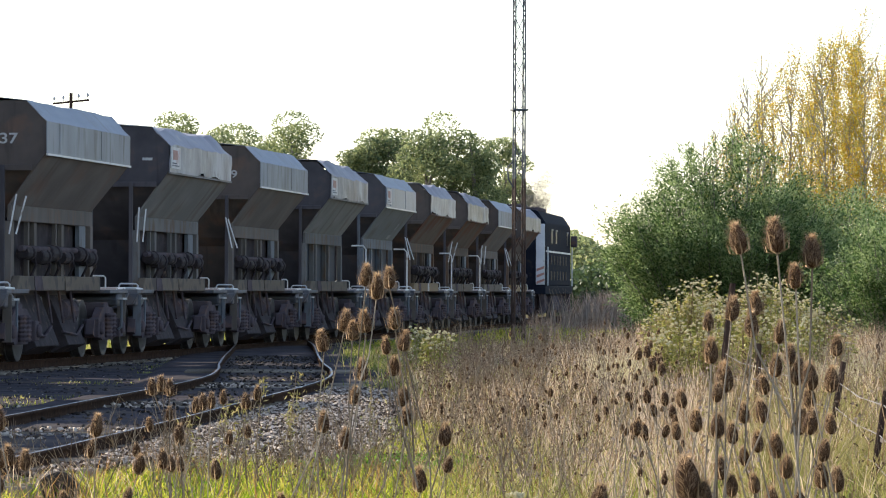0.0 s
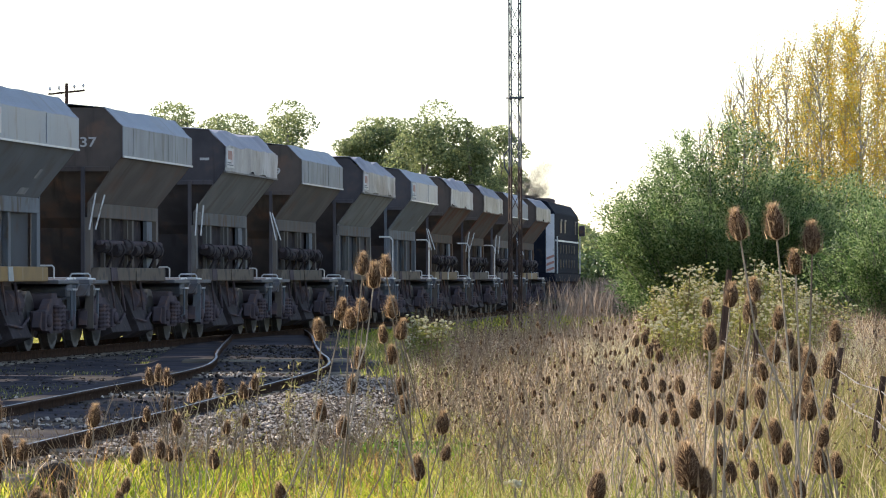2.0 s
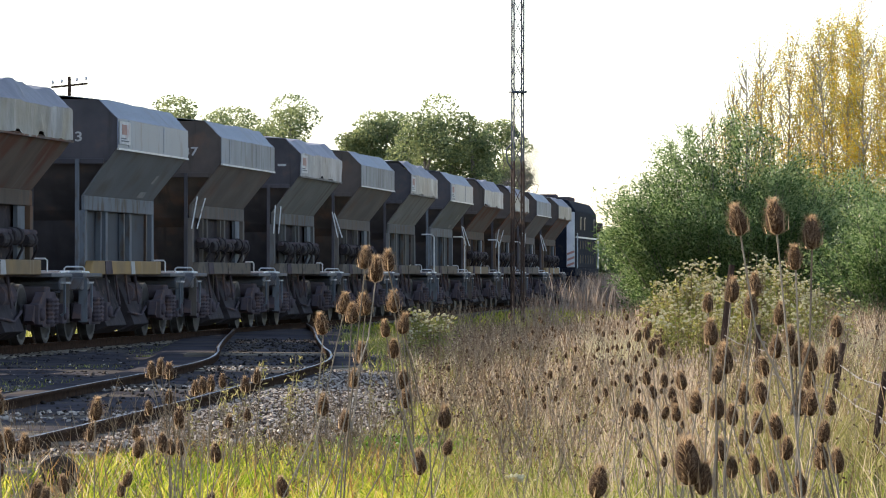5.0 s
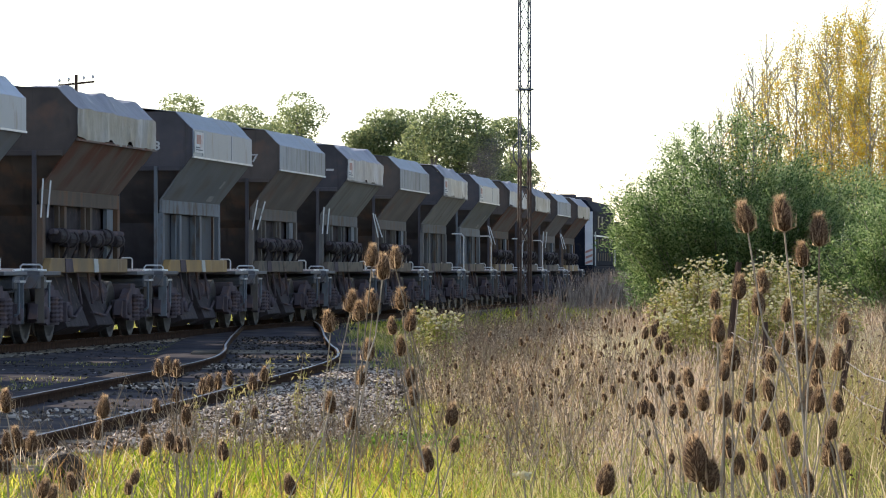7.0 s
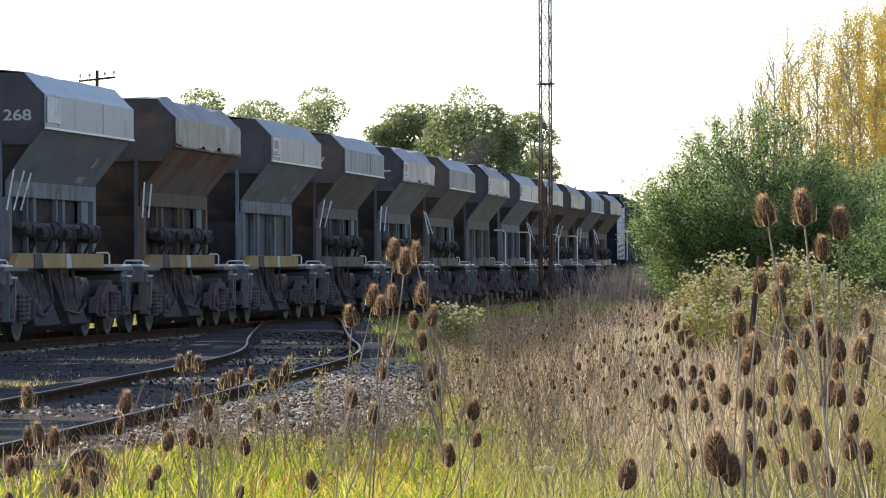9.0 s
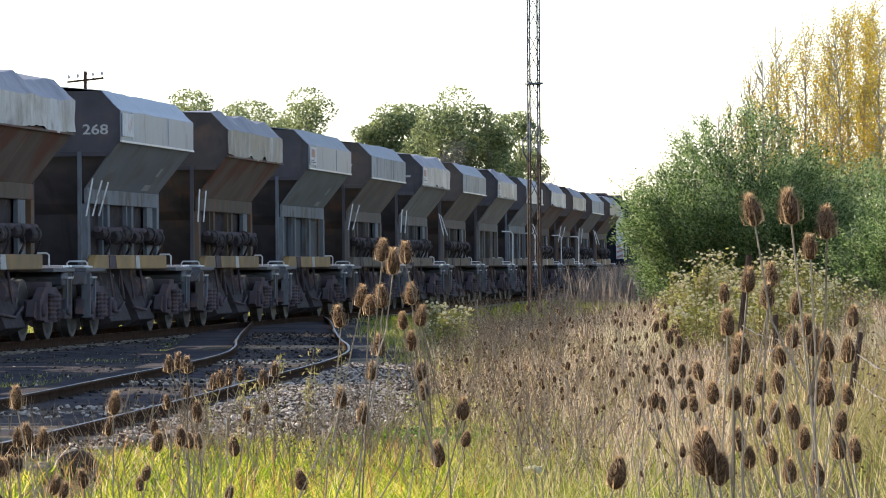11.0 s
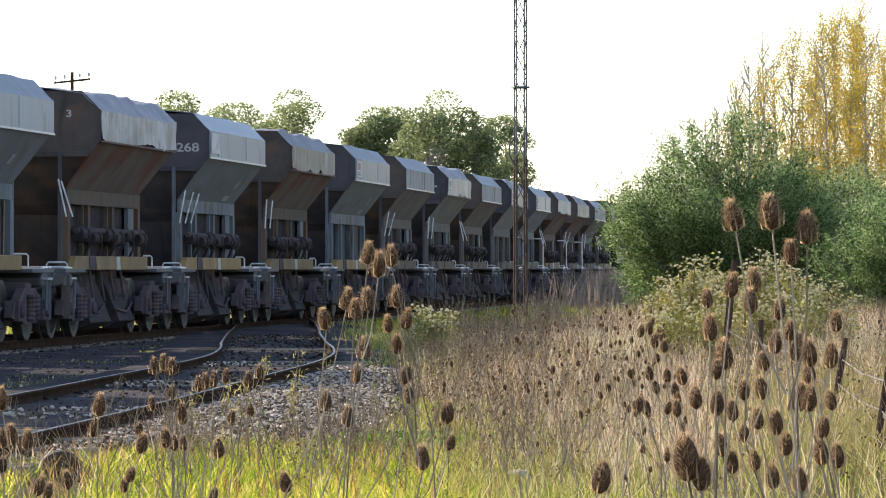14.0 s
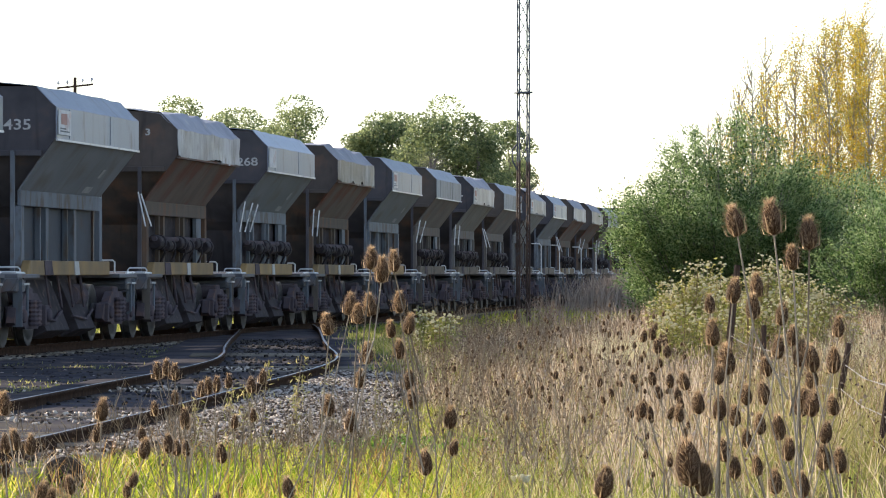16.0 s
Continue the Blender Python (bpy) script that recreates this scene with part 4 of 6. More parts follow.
def lattice_mast(x, y):
    m = new("lattice_mast")
    m.matrix_basis = pose(x, y, ground_z(x, y), 0, 0, 12)
    tagged(m, "tall slender dark steel lattice mast with a small platform", "mast")
    w, h = 0.128, 16.0
    legs = [(-w, -w), (w, -w), (w, w), (-w, w)]
    for a, b in legs:
        bm = bmesh.new()
        tube(bm, [(a, b, 4.3), (a, b, h)], 0.020, 6)
        part("leg", bm, M["mast"], m)
        bm = bmesh.new()
        tube(bm, [(a * 1.05, b * 1.05, -0.1), (a, b, 4.3)], 0.027, 6)
        part("lower_leg", bm, M["mastrust"], m, "rust-brown lower leg")
    step = 0.55
    for k in range(int(h / step)):
        z = 0.3 + k * step
        bm = bmesh.new()
        for i in range(4):
            p, q = legs[i], legs[(i + 1) % 4]
            if (k + i) % 2:
                p, q = q, p
            tube(bm, [(p[0], p[1], z), (q[0], q[1], z + step)], 0.012, 4)
        part("lacing", bm, M["mast" if z > 4.0 else "mastrust"], m)
    bm = bmesh.new()
    box(bm, -0.20, 0.20, -0.20, 0.20, 6.05, 6.10)
    part("platform", bevelled(bm, 0.008), M["mast"], m)
    bm = bmesh.new()
    tube(bm, [(-0.18, -0.1, 4.75), (-0.32, -0.1, 4.6), (-0.30, -0.1, 4.3), (-0.18, -0.1, 4.1)], 0.02)
    part("bracket", bm, M["mast"], m)
    bm = bmesh.new()
    box(bm, -0.35, 0.35, -0.35, 0.35, -0.15, 0.12)
    part("footing", bevelled(bm, 0.03), M["bed"], m)
    return m


lattice_mast(2.06, 118.0)


def telegraph_pole(x, y, h, arm, thick=0.11, slant=0.0):
    p = new("telegraph_pole")
    p.matrix_basis = pose(x, y, 0, 0, 0, -6)
    tagged(p, "weathered telegraph pole with crossarms and insulators", "telegraph pole", "telegraph poles")
    bm = bmesh.new()
    tube(bm, [(0, 0, -0.1), (0, 0, h * 0.5), (0, 0, h)], [thick, thick * 0.85, thick * 0.65], 10)
    part("pole", bm, M["post"], p)
    for z, k in ((h - 0.32, 1.0), (h - 1.2, 0.85)):
        bm = bmesh.new()
        box(bm, -arm * k, arm * k, -0.05, 0.05, z - 0.035, z + 0.035)
        for v in bm.verts:
            v.co.z += slant * v.co.x
        a = part("crossarm", bevelled(bm, 0.008), M["post"], p)
        for i in range(4):
            xx = (-0.92 + i * 0.5 + (0.34 if i > 1 else 0)) * arm * k
            bm = bmesh.new()
            lathe(bm, [(z + 0.04, 0.012), (z + 0.12, 0.012), (z + 0.13, 0.045), (z + 0.19, 0.05), (z + 0.22, 0.035), (z + 0.25, 0.03)], 8, "z", (xx, 0, slant * xx))
            part("insulator", bm, M["insulator"], a)
    return p


telegraph_pole(-13.2, 165.0, 8.45, 0.66, 0.09, 0.1)
telegraph_pole(17.6, 610.0, 6.2, 1.3, 0.2)

# ---------------------------------------------------------------- trees and bushes
RNG = np.random.default_rng(7)


def leaf_mesh(name, centres, size, slim, mat, up=0.0, hang=0.0):
    """Many small leaves, each a bent pair of triangles round a centre with its own turn."""
    n = len(centres)
    d = RNG.normal(size=(n, 3))
    d[:, 2] = d[:, 2] * 0.6 + up - hang
    d /= np.linalg.norm(d, axis=1)[:, None]
    s = np.cross(d, RNG.normal(size=(n, 3)))
    s /= np.linalg.norm(s, axis=1)[:, None] + 1e-9
    k = (size * RNG.uniform(0.6, 1.3, n))[:, None]
    v = np.stack([centres - d * k / 2, centres + s * k * slim / 2, centres + d * k / 2, centres - s * k * slim / 2], 1).reshape(-1, 3)
    f = np.arange(n * 4).reshape(n, 4)
    return raw(name, v, f, mat)


def limb_lines(base, height, spread, count, seed, lean=0.0):
    """Lines of a trunk and its limbs, as lists of points with radii."""
    rnd = random.Random(seed)
    lines = []
    trunk = [Vector(base)]
    for k in range(1, 6):
        trunk.append(Vector((base[0] + rnd.uniform(-0.03, 0.03) * height + lean * k / 5, base[1] + rnd.uniform(-0.03, 0.03) * height, base[2] + height * 0.75 * k / 5)))
    lines.append(trunk)
    for i in range(count):
        t = 0.25 + 0.75 * i / count
        k = min(4, int(t * 5))
        p = trunk[k].lerp(trunk[k + 1], t * 5 - k if t < 1 else 1)
        a = rnd.uniform(0, 2 * math.pi)
        r = spread * rnd.uniform(0.5, 1.0) * (1.1 - 0.5 * t)
        q = p + Vector((math.cos(a) * r, math.sin(a) * r, height * rnd.uniform(0.12, 0.28)))
        mid = p.lerp(q, 0.5) + Vector((0, 0, height * 0.03))
        lines.append([p, mid, q])
    return lines


def gum_tree(x, y, height, spread, clumps, seed, low=0.35):
    """A gum tree: pale trunk, limbs, and rounded leaf clumps at the ends of the limbs with gaps between."""
    t = new("gum_tree")
    t.matrix_basis = pose(x, y, 0)
    tagged(t, "tall gum tree with a clumpy grey-green crown", "tree", "far gum trees")
    rnd = random.Random(seed)
    bm = bmesh.new()
    lines = limb_lines((0, 0, -0.1), height, spread * 0.8, 9, seed)
    for i, ln in enumerate(lines):
        r0 = height * (0.022 if i == 0 else 0.009)
        tube(bm, ln, [r0 * (1 - 0.75 * j / (len(ln) - 1)) for j in range(len(ln))], 6)
    part("trunk", bm, M["bark"], t)
    pts = []
    for c in range(clumps):
        z = height * rnd.uniform(low, 0.93)
        w = spread * math.sqrt(max(0.08, 1 - ((z / height - 0.62) / 0.42) ** 2))
        a, r = rnd.uniform(0, 2 * math.pi), w * math.sqrt(rnd.random())
        cc = np.array([math.cos(a) * r, math.sin(a) * r, z])
        rad = height * rnd.uniform(0.045, 0.10)
        n = int(430 * (rad / (height * 0.08)) ** 2)
        q = RNG.normal(size=(n, 3))
        q /= np.linalg.norm(q, axis=1)[:, None]
        q *= (RNG.uniform(0.45, 1.0, n) ** 0.5)[:, None] * rad * np.array([1.15, 1.15, 0.8])
        pts.append(cc + q)
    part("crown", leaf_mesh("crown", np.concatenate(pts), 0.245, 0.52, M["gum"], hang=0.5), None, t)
    return t


def bearing(px, y):
    """Sideways place at the distance y of a way to the right by px/8142."""
    return px / 8142 * y


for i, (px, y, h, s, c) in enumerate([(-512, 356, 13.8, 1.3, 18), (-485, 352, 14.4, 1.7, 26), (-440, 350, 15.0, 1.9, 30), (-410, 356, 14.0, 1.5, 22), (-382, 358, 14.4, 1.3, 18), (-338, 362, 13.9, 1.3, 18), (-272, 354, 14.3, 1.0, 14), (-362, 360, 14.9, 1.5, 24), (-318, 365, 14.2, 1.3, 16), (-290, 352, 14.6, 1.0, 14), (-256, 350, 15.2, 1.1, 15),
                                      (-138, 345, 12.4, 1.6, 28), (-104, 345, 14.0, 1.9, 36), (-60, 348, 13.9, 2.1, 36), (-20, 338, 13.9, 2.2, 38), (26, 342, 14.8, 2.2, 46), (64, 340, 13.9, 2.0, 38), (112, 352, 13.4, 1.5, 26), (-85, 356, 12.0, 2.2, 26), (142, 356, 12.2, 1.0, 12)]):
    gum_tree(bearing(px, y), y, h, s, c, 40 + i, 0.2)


def bare_tree(px, y, h, seed):
    t = new("bare_tree")
    t.matrix_basis = pose(bearing(px, y), y, 0)
    tagged(t, "small nearly bare tree with thin twigs behind the train", "tree")
    bm = bmesh.new()
    rnd = random.Random(seed)
    ends = []
    for i, ln in enumerate(limb_lines((0, 0, -0.1), h, h * 0.22, 16, seed)):
        tube(bm, ln, [(0.09 if i == 0 else 0.04) * (1 - 0.8 * j / (len(ln) - 1)) for j in range(len(ln))], 5)
        for k in range(7):
            p = ln[-1].lerp(ln[0], rnd.random() * 0.7)
            q = p + Vector((rnd.uniform(-1, 1), rnd.uniform(-1, 1), rnd.uniform(0.2, 1.2))) * h * 0.09
            tube(bm, [p, q], [0.02, 0.008], 4)
            ends.append(q)
    part("trunk", bm, M["bark"], t)
    c = np.array([[*e] for e in ends for _ in range(4)]) + RNG.normal(size=(len(ends) * 4, 3)) * 0.25
    part("crown", leaf_mesh("crown", c, 0.14, 0.5, M["drygreen"]), None, t)


bare_tree(170, 330, 9.3, 5)


def willow_bush(x, y, rx, ry, h, leaves, seed, label, wild=0):
    """A broad bush: many stems to an uneven dome, each with arching leafy shoots; wild: long shoots that stand out from the outline."""
    b = new("willow_bush")
    b.matrix_basis = pose(x, y, 0)
    tagged(b, label, "bush", "green bushes")
    rnd = random.Random(seed)
    bm = bmesh.new()
    pts, ways = [], []
    stems = int(165 * rx * h / 12)
    per = 24
    n = max(4, leaves // (stems * per))

    def leafy(p, q, arch, count):
        """Leaves set along both sides of an arching shoot."""
        s = RNG.uniform(0.05, 1.0, count)[:, None]
        p, q = np.array(p), np.array(q)
        m = (p + q) / 2 + np.array([0, 0, arch])
        pts.append((1 - s) ** 2 * p + 2 * s * (1 - s) * m + s * s * q + RNG.normal(size=(count, 3)) * 0.068)
        d = (q - p) / (np.linalg.norm(q - p) + 1e-6)
        ways.append(np.repeat(d[None], count, 0) + RNG.normal(size=(count, 3)) * 0.55)
    for i in range(stems):
        a, r = rnd.uniform(0, 2 * math.pi), math.sqrt(rnd.random())
        u, w = math.cos(a) * r, math.sin(a) * r
        dome = h * (1 - 0.44 * abs(u) ** 2.2) * (1 - 0.35 * w * w)
        dome *= 1 + 0.15 * noise.noise((u * 2.3 + seed, w * 2.3, 0.5))
        dome *= rnd.uniform(0.70, 1.0)
        tip = Vector((u * rx, w * ry, dome))
        foot = Vector((u * rx * 0.35, w * ry * 0.35, 0))
        mid = foot.lerp(tip, 0.5) + Vector((u * 0.2, w * 0.2, h * 0.05))
        tube(bm, [foot, mid, tip], [0.03, 0.018, 0.006], 4)
        for k in range(per):
            f = rnd.uniform(0.18, 1.0)
            p = (1 - f) ** 2 * foot + 2 * f * (1 - f) * mid + f * f * tip
            o = Vector((u + rnd.gauss(0, 0.5), w + rnd.gauss(0, 0.5), rnd.uniform(0.1, 0.9)))
            q = p + o.normalized() * rnd.uniform(0.3, 0.75)
            if wild > 20 and q.x < -rx * (0.6 + 1.1 * q.z / h):
                continue
            leafy(p, q, rnd.uniform(0.02, 0.12), n)
    for i in range(wild):
        a = rnd.uniform(math.pi * 0.75, math.pi * 1.2) if i % 2 else rnd.uniform(0.2, math.pi - 0.2)
        u, w = math.cos(a), -abs(math.sin(a)) * rnd.uniform(0, 0.6)
        z = h * rnd.uniform(0.30, 0.60) if i % 2 else h * 0.8
        p = Vector((u * rx * 0.7, w * ry * 0.6, z if i % 2 else h * (1 - 0.44 * abs(u) ** 2.2) * 0.9))
        q = p + Vector((u * rnd.uniform(0.4, 0.85) * (1.0 if i % 2 else 0.35), rnd.gauss(0, 0.2), rnd.uniform(0.25, 0.75)))
        tube(bm, [p, p.lerp(q, 0.5) + Vector((0, 0, 0.08)), q], [0.012, 0.009, 0.004], 4)
        leafy(p, q, 0.08, 70)
        for k in range(3):
            g = p.lerp(q, rnd.uniform(0.4, 0.95))
            leafy(g, g + Vector((rnd.gauss(0, 0.2), rnd.gauss(0, 0.2), rnd.uniform(0.05, 0.3))), 0.03, 28)
    c, d = np.concatenate(pts), np.concatenate(ways)
    c[:, 2] = np.abs(c[:, 2])
    part("branchwork", bm, M["bark"], b)
    d /= np.linalg.norm(d, axis=1)[:, None]
    side = np.cross(d, RNG.normal(size=d.shape))
    side /= np.linalg.norm(side, axis=1)[:, None] + 1e-9
    k = (0.080 * RNG.uniform(0.6, 1.3, len(c)))[:, None]
    v = np.stack([c - d * k / 2, c + side * k * 0.15, c + d * k / 2, c - side * k * 0.15], 1).reshape(-1, 3)
    part("crown", raw("crown", v, np.arange(len(v)).reshape(-1, 4), M["willow"]), None, b)
    return b


willow_bush(bearing(514, 95), 95.0, 2.55, 2.2, 4.35, 175000, 3, "large rounded grey-green willow bush", 46)
willow_bush(bearing(672, 98), 98.0, 2.2, 1.9, 3.85, 84000, 8, "willow bush growing into the large one", 14)
willow_bush(bearing(830, 90), 90.0, 1.9, 1.6, 3.05, 48000, 15, "lower willow bush beside the large one", 8)
willow_bush(bearing(404, 104), 104.0, 0.8, 0.8, 1.6, 12000, 12, "small willow bush at the foot of the large one")


def poplar(x, y, h, leaves, seed, full):
    """A slender autumn poplar: pale trunk, steep branches, sparse yellow leaves."""
    t = new("poplar_tree")
    t.matrix_basis = pose(x, y, 0)
    tagged(t, "slender poplar with sparse yellow autumn leaves", "tree", "autumn poplars")
    rnd = random.Random(seed)
    bm = bmesh.new()
    lean = rnd.uniform(-0.25, 0.25)
    trunk = [Vector((lean * (k / 8) ** 2 + rnd.uniform(-0.03, 0.03), rnd.uniform(-0.03, 0.03), h * k / 8 - (0.1 if k == 0 else 0))) for k in range(9)]
    tube(bm, trunk, [0.066 * (1 - 0.92 * k / 8) for k in range(9)], 7)
    pts = []
    branches = 58
    for i in range(branches):
        f = 0.12 + 0.86 * i / branches
        k = min(7, int(f * 8))
        p = trunk[k].lerp(trunk[k + 1], f * 8 - k)
        a = rnd.uniform(0, 2 * math.pi)
        ln = h * rnd.uniform(0.10, 0.24) * (1.15 - 0.65 * f)
        out = ln * rnd.uniform(0.22, 0.70)
        q = p + Vector((math.cos(a) * out, math.sin(a) * out, ln))
        m = p.lerp(q, 0.5) + Vector((math.cos(a), math.sin(a), 0)) * out * 0.25
        tube(bm, [p, m, q], [0.02, 0.013, 0.005], 4)
        n = int((2.15 + 1000 / leaves) * leaves / branches * rnd.choice((0.1, 0.5, 1.0, 1.6, 2.2)) * (full if f > 0.82 else 1) * (0.55 if f < 0.3 else 1))
        s = RNG.uniform(0.1, 0.97, n)[:, None]
        line = (1 - s) ** 2 * np.array(p) + 2 * s * (1 - s) * np.array(m) + s * s * np.array(q)
        pts.append(line + RNG.normal(size=(n, 3)) * np.array([0.11, 0.11, 0.13]))
    part("trunk", bm, M["palebark"], t)
    part("crown", leaf_mesh("crown", np.concatenate(pts), 0.050, 0.8, M["yellow"]), None, t)
    return t


for i, (px, y, h, n, full) in enumerate([(474, 128, 5.5, 260, 0.2), (492, 132, 6.1, 420, 0.25), (511, 129, 6.5, 560, 0.25), (530, 133, 6.7, 700, 0.3), (547, 127, 7.1, 800, 0.3), (566, 134, 7.2, 1000, 0.4), (583, 128, 7.6, 1300, 0.4), (602, 132, 7.4, 1700, 0.7), (619, 127, 7.7, 2300, 0.8), (638, 131, 7.2, 2100, 0.8),
                                         (655, 128, 7.6, 2300, 0.7), (675, 133, 7.4, 2300, 0.8), (690, 126, 7.9, 2800, 1.0), (703, 130, 8.4, 4200, 1.0), (722, 128, 8.2, 4200, 1.0), (739, 131, 8.7, 4600, 1.0), (757, 126, 7.8, 3200, 0.8), (776, 130, 7.6, 3000, 0.8), (798, 128, 7.8, 3000, 0.8), (825, 131, 7.9, 3000, 0.8), (855, 128, 8.3, 3000, 0.8)]):
    poplar(bearing(px, y), y, h, n, 60 + i, full)


def far_scrub(name, x0, x1, y, h, n, label, mat, size):
    """A belt of distant scrub with an uneven top."""
    xs = RNG.uniform(x0, x1, n)
    top = h * (0.65 + 0.35 * np.array([noise.noise((x * 0.28, y, 0.0)) + 0.4 * noise.noise((x * 1.1, y, 2.0)) for x in xs]))
    z = top * RNG.beta(1.6, 1.1, n)
    c = np.stack([xs, y + RNG.normal(size=n) * h * 0.7, np.maximum(z, 0.05)], 1)
    return tagged(new(name, leaf_mesh(name, c, size, 0.6, M[mat])), label, "scrub", kind="stuff")


# The far belt takes the same haze-paled leaf colour.
far_scrub("far_scrub", bearing(190, 420), bearing(420, 420), 420, 9.0, 16000, "far scrub along the line, its green paled for haze", "gum", 0.45)
far_scrub("far_scrub", bearing(150, 265), bearing(460, 265), 265, 3.8, 11000, "far low green scrub beyond the field", "hedge", 0.3)

# ---------------------------------------------------------------- fence


def fence(posts):
    f = new("wire_fence")
    tagged(f, "old farm fence of leaning dark wooden posts and wires", "fence")
    tops = []
    for x, y, h, lx, r in posts:
        z = ground_z(x, y)
        bm = bmesh.new()
        tube(bm, [(x, y, z - 0.1), (x + lx * 0.5, y, z + h * 0.5), (x + lx, y, z + h)], [r * 0.68, r * 0.64, r * 0.56], 7)
        part("fence_post", bm, M["post"], f)
        tops.append((x, y, z, h, lx))
    for a, b in zip(tops, tops[1:]):
        for z in (0.27, 0.46, 0.66):
            bm = bmesh.new()
            p = Vector((a[0] + a[4] * z / a[3], a[1], a[2] + z)); q = Vector((b[0] + b[4] * z / b[3], b[1], b[2] + z))
            tube(bm, [p, p.lerp(q, 0.5) - Vector((0, 0, 0.03)), q], 0.004, 4)
            part("wire", bm, M["wire"], f)
    return f


fence([(2.50, 23.0, 0.85, 0.0, 0.035), (2.91, 31.0, 0.76, 0.11, 0.038), (3.21, 38.0, 0.84, 0.14, 0.045), (3.19, 46.0, 0.9, 0.02, 0.045),
       (3.36, 55.0, 1.5, 0.16, 0.07), (4.1, 66.0, 1.0, 0.0, 0.045)])
bm = bmesh.new()
tube(bm, [(0, 0, -0.1), (0.01, 0, 0.4), (-0.015, 0, 0.72)], [0.034, 0.031, 0.027], 7)
lone = new("fence_post", mesh_of("fence_post", bm, M["post"]))
lone.matrix_basis = pose(6.13, 64.0, ground_z(6.13, 64.0))
tagged(lone, "thin dark wooden post standing alone in dry grass", "fence post")

# ---------------------------------------------------------------- grass and weeds


def blades(name, x, y, height, width, mat, label, lean=0.25, category="grass"):
    """Upright bent blades: three cross-sections each, at the given places."""
    n = len(x)
    z = np.array([ground_z(a, b) for a, b in zip(x, y)]) if n < 60000 else np.zeros(n) + 0.0
    a = RNG.uniform(0, 2 * np.pi, n)
    side = np.stack([np.cos(a), np.sin(a) * 0.5, np.zeros(n)], 1) * (width / 2)[:, None]
    b = RNG.uniform(0, 2 * np.pi, n)
    bend = np.stack([np.cos(b), np.sin(b), np.zeros(n)], 1) * (height * lean * RNG.uniform(0.2, 1.3, n))[:, None]
    base = np.stack([x, y, z - 0.03], 1)
    mid = base + bend * 0.35 + np.array([0, 0, 1]) * (height * 0.55)[:, None]
    tip = base + bend + np.array([0, 0, 1]) * height[:, None]
    v = np.stack([base - side, base + side, mid - side * 0.8, mid + side * 0.8, tip], 1).reshape(-1, 3)
    i = np.arange(n)[:, None] * 5
    f = np.concatenate([i + np.array([[0, 1, 3]]), i + np.array([[0, 3, 2]]), i + np.array([[2, 3, 4]])], 0)
    return tagged(new(name, raw(name, v, f, mat)), label, category, kind="stuff")


def patchy(x, y, scale, seed):
    return np.array([noise.noise((a * scale, b * scale, seed)) for a, b in zip(x, y)])


def scatter(n, y0, y1, x_left, x_right):
    """Places strewn evenly over a strip between two lines."""
    u = RNG.uniform(0, 1, n)
    y = np.sqrt(y0 * y0 + u * (y1 * y1 - y0 * y0))
    l, r = np.array([x_left(b) for b in y]), np.array([x_right(b) for b in y])
    return l + (r - l) * RNG.uniform(0, 1, n), y


def field_left(y):
    """Where the rough field begins beside the ballast."""
    if y < 95:
        return max(siding_x(y) + max(1.75, 3.5 - max(0, y - 33) * 0.085) + max(0, 32 - y) * 0.14, main_x(y) + 2.6 + 2.4 * min(1, max(0, (y - 78) / 12)))
    return main_x(y) + (5.0 + min(4.0, (y - 95) * 0.13) if y < 132 else 5.5)


def field_right(y):
    return 3.2 + 0.102 * y


def bank(y):
    """How far from the siding's middle the ballast ends and grass begins."""
    return max(0.82, min(1.05 + (y - 29.3) * 0.23, 2.35 - max(0, y - 40) * 0.07, 2.35)) if y < 48 else 1.78


def stature(x, y):
    """Plants stay low near the edge of the field further up the line."""
    left = np.array([field_left(b) for b in y])
    return np.where(y > 50, np.clip(0.26 + (x - left - 1.2) / 4.6, 0.26, 1.0), np.clip(0.34 + (x - left) / 3.4, 0.34, 0.85))


def tufts(n, per, y0, y1, left, right, spread):
    """Places that gather in tufts, of different sizes."""
    cx, cy = scatter(n // per, y0, y1, left, right)
    k = RNG.integers(0, len(cx), n)
    r = spread * (0.4 + RNG.uniform(0, 1.2, len(cx)))[k]
    return cx[k] + RNG.normal(size=n) * r, cy[k] + RNG.normal(size=n) * r * 2


# dry tall grass in tufts over the whole field
x, y = tufts(72000, 16, 23, 150, field_left, field_right, 0.11)
keep = patchy(x, y, 0.22, 1.0) + 0.3 * RNG.normal(size=len(x)) > -0.25
x, y = x[keep], y[keep]
blades("dry_grass", x, y, RNG.uniform(0.3, 0.9, len(x)) * stature(x, y), RNG.uniform(0.004, 0.010, len(x)) * (0.6 + y / 90), M["dry"], "tall dry tan grass over the field", 0.5)
x, y = tufts(50000, 26, 23, 130, field_left, field_right, 0.16)
blades("half_dry_grass", x, y, RNG.uniform(0.2, 0.6, len(x)) * stature(x, y), RNG.uniform(0.005, 0.011, len(x)) * (0.6 + y / 90), M["drygreen"], "lower yellow-green grass among the dry stems", 0.8)
x, y = tufts(9000, 10, 28, 110, lambda b: max(field_left(b) + 0.6, bearing(20, b)), lambda b: bearing(470, b), 0.10)
blades("pale_straw", x, y, RNG.uniform(0.5, 0.95, len(x)) * stature(x, y), RNG.uniform(0.004, 0.008, len(x)) * (0.6 + y / 80), M["straw"], "tall pale pinkish straw standing in the field", 0.35)
x, y = tufts(7000, 22, 44, 100, lambda b: bearing(-50, b) if b < 70 else bearing(-10, b), lambda b: bearing(190, b), 0.16)
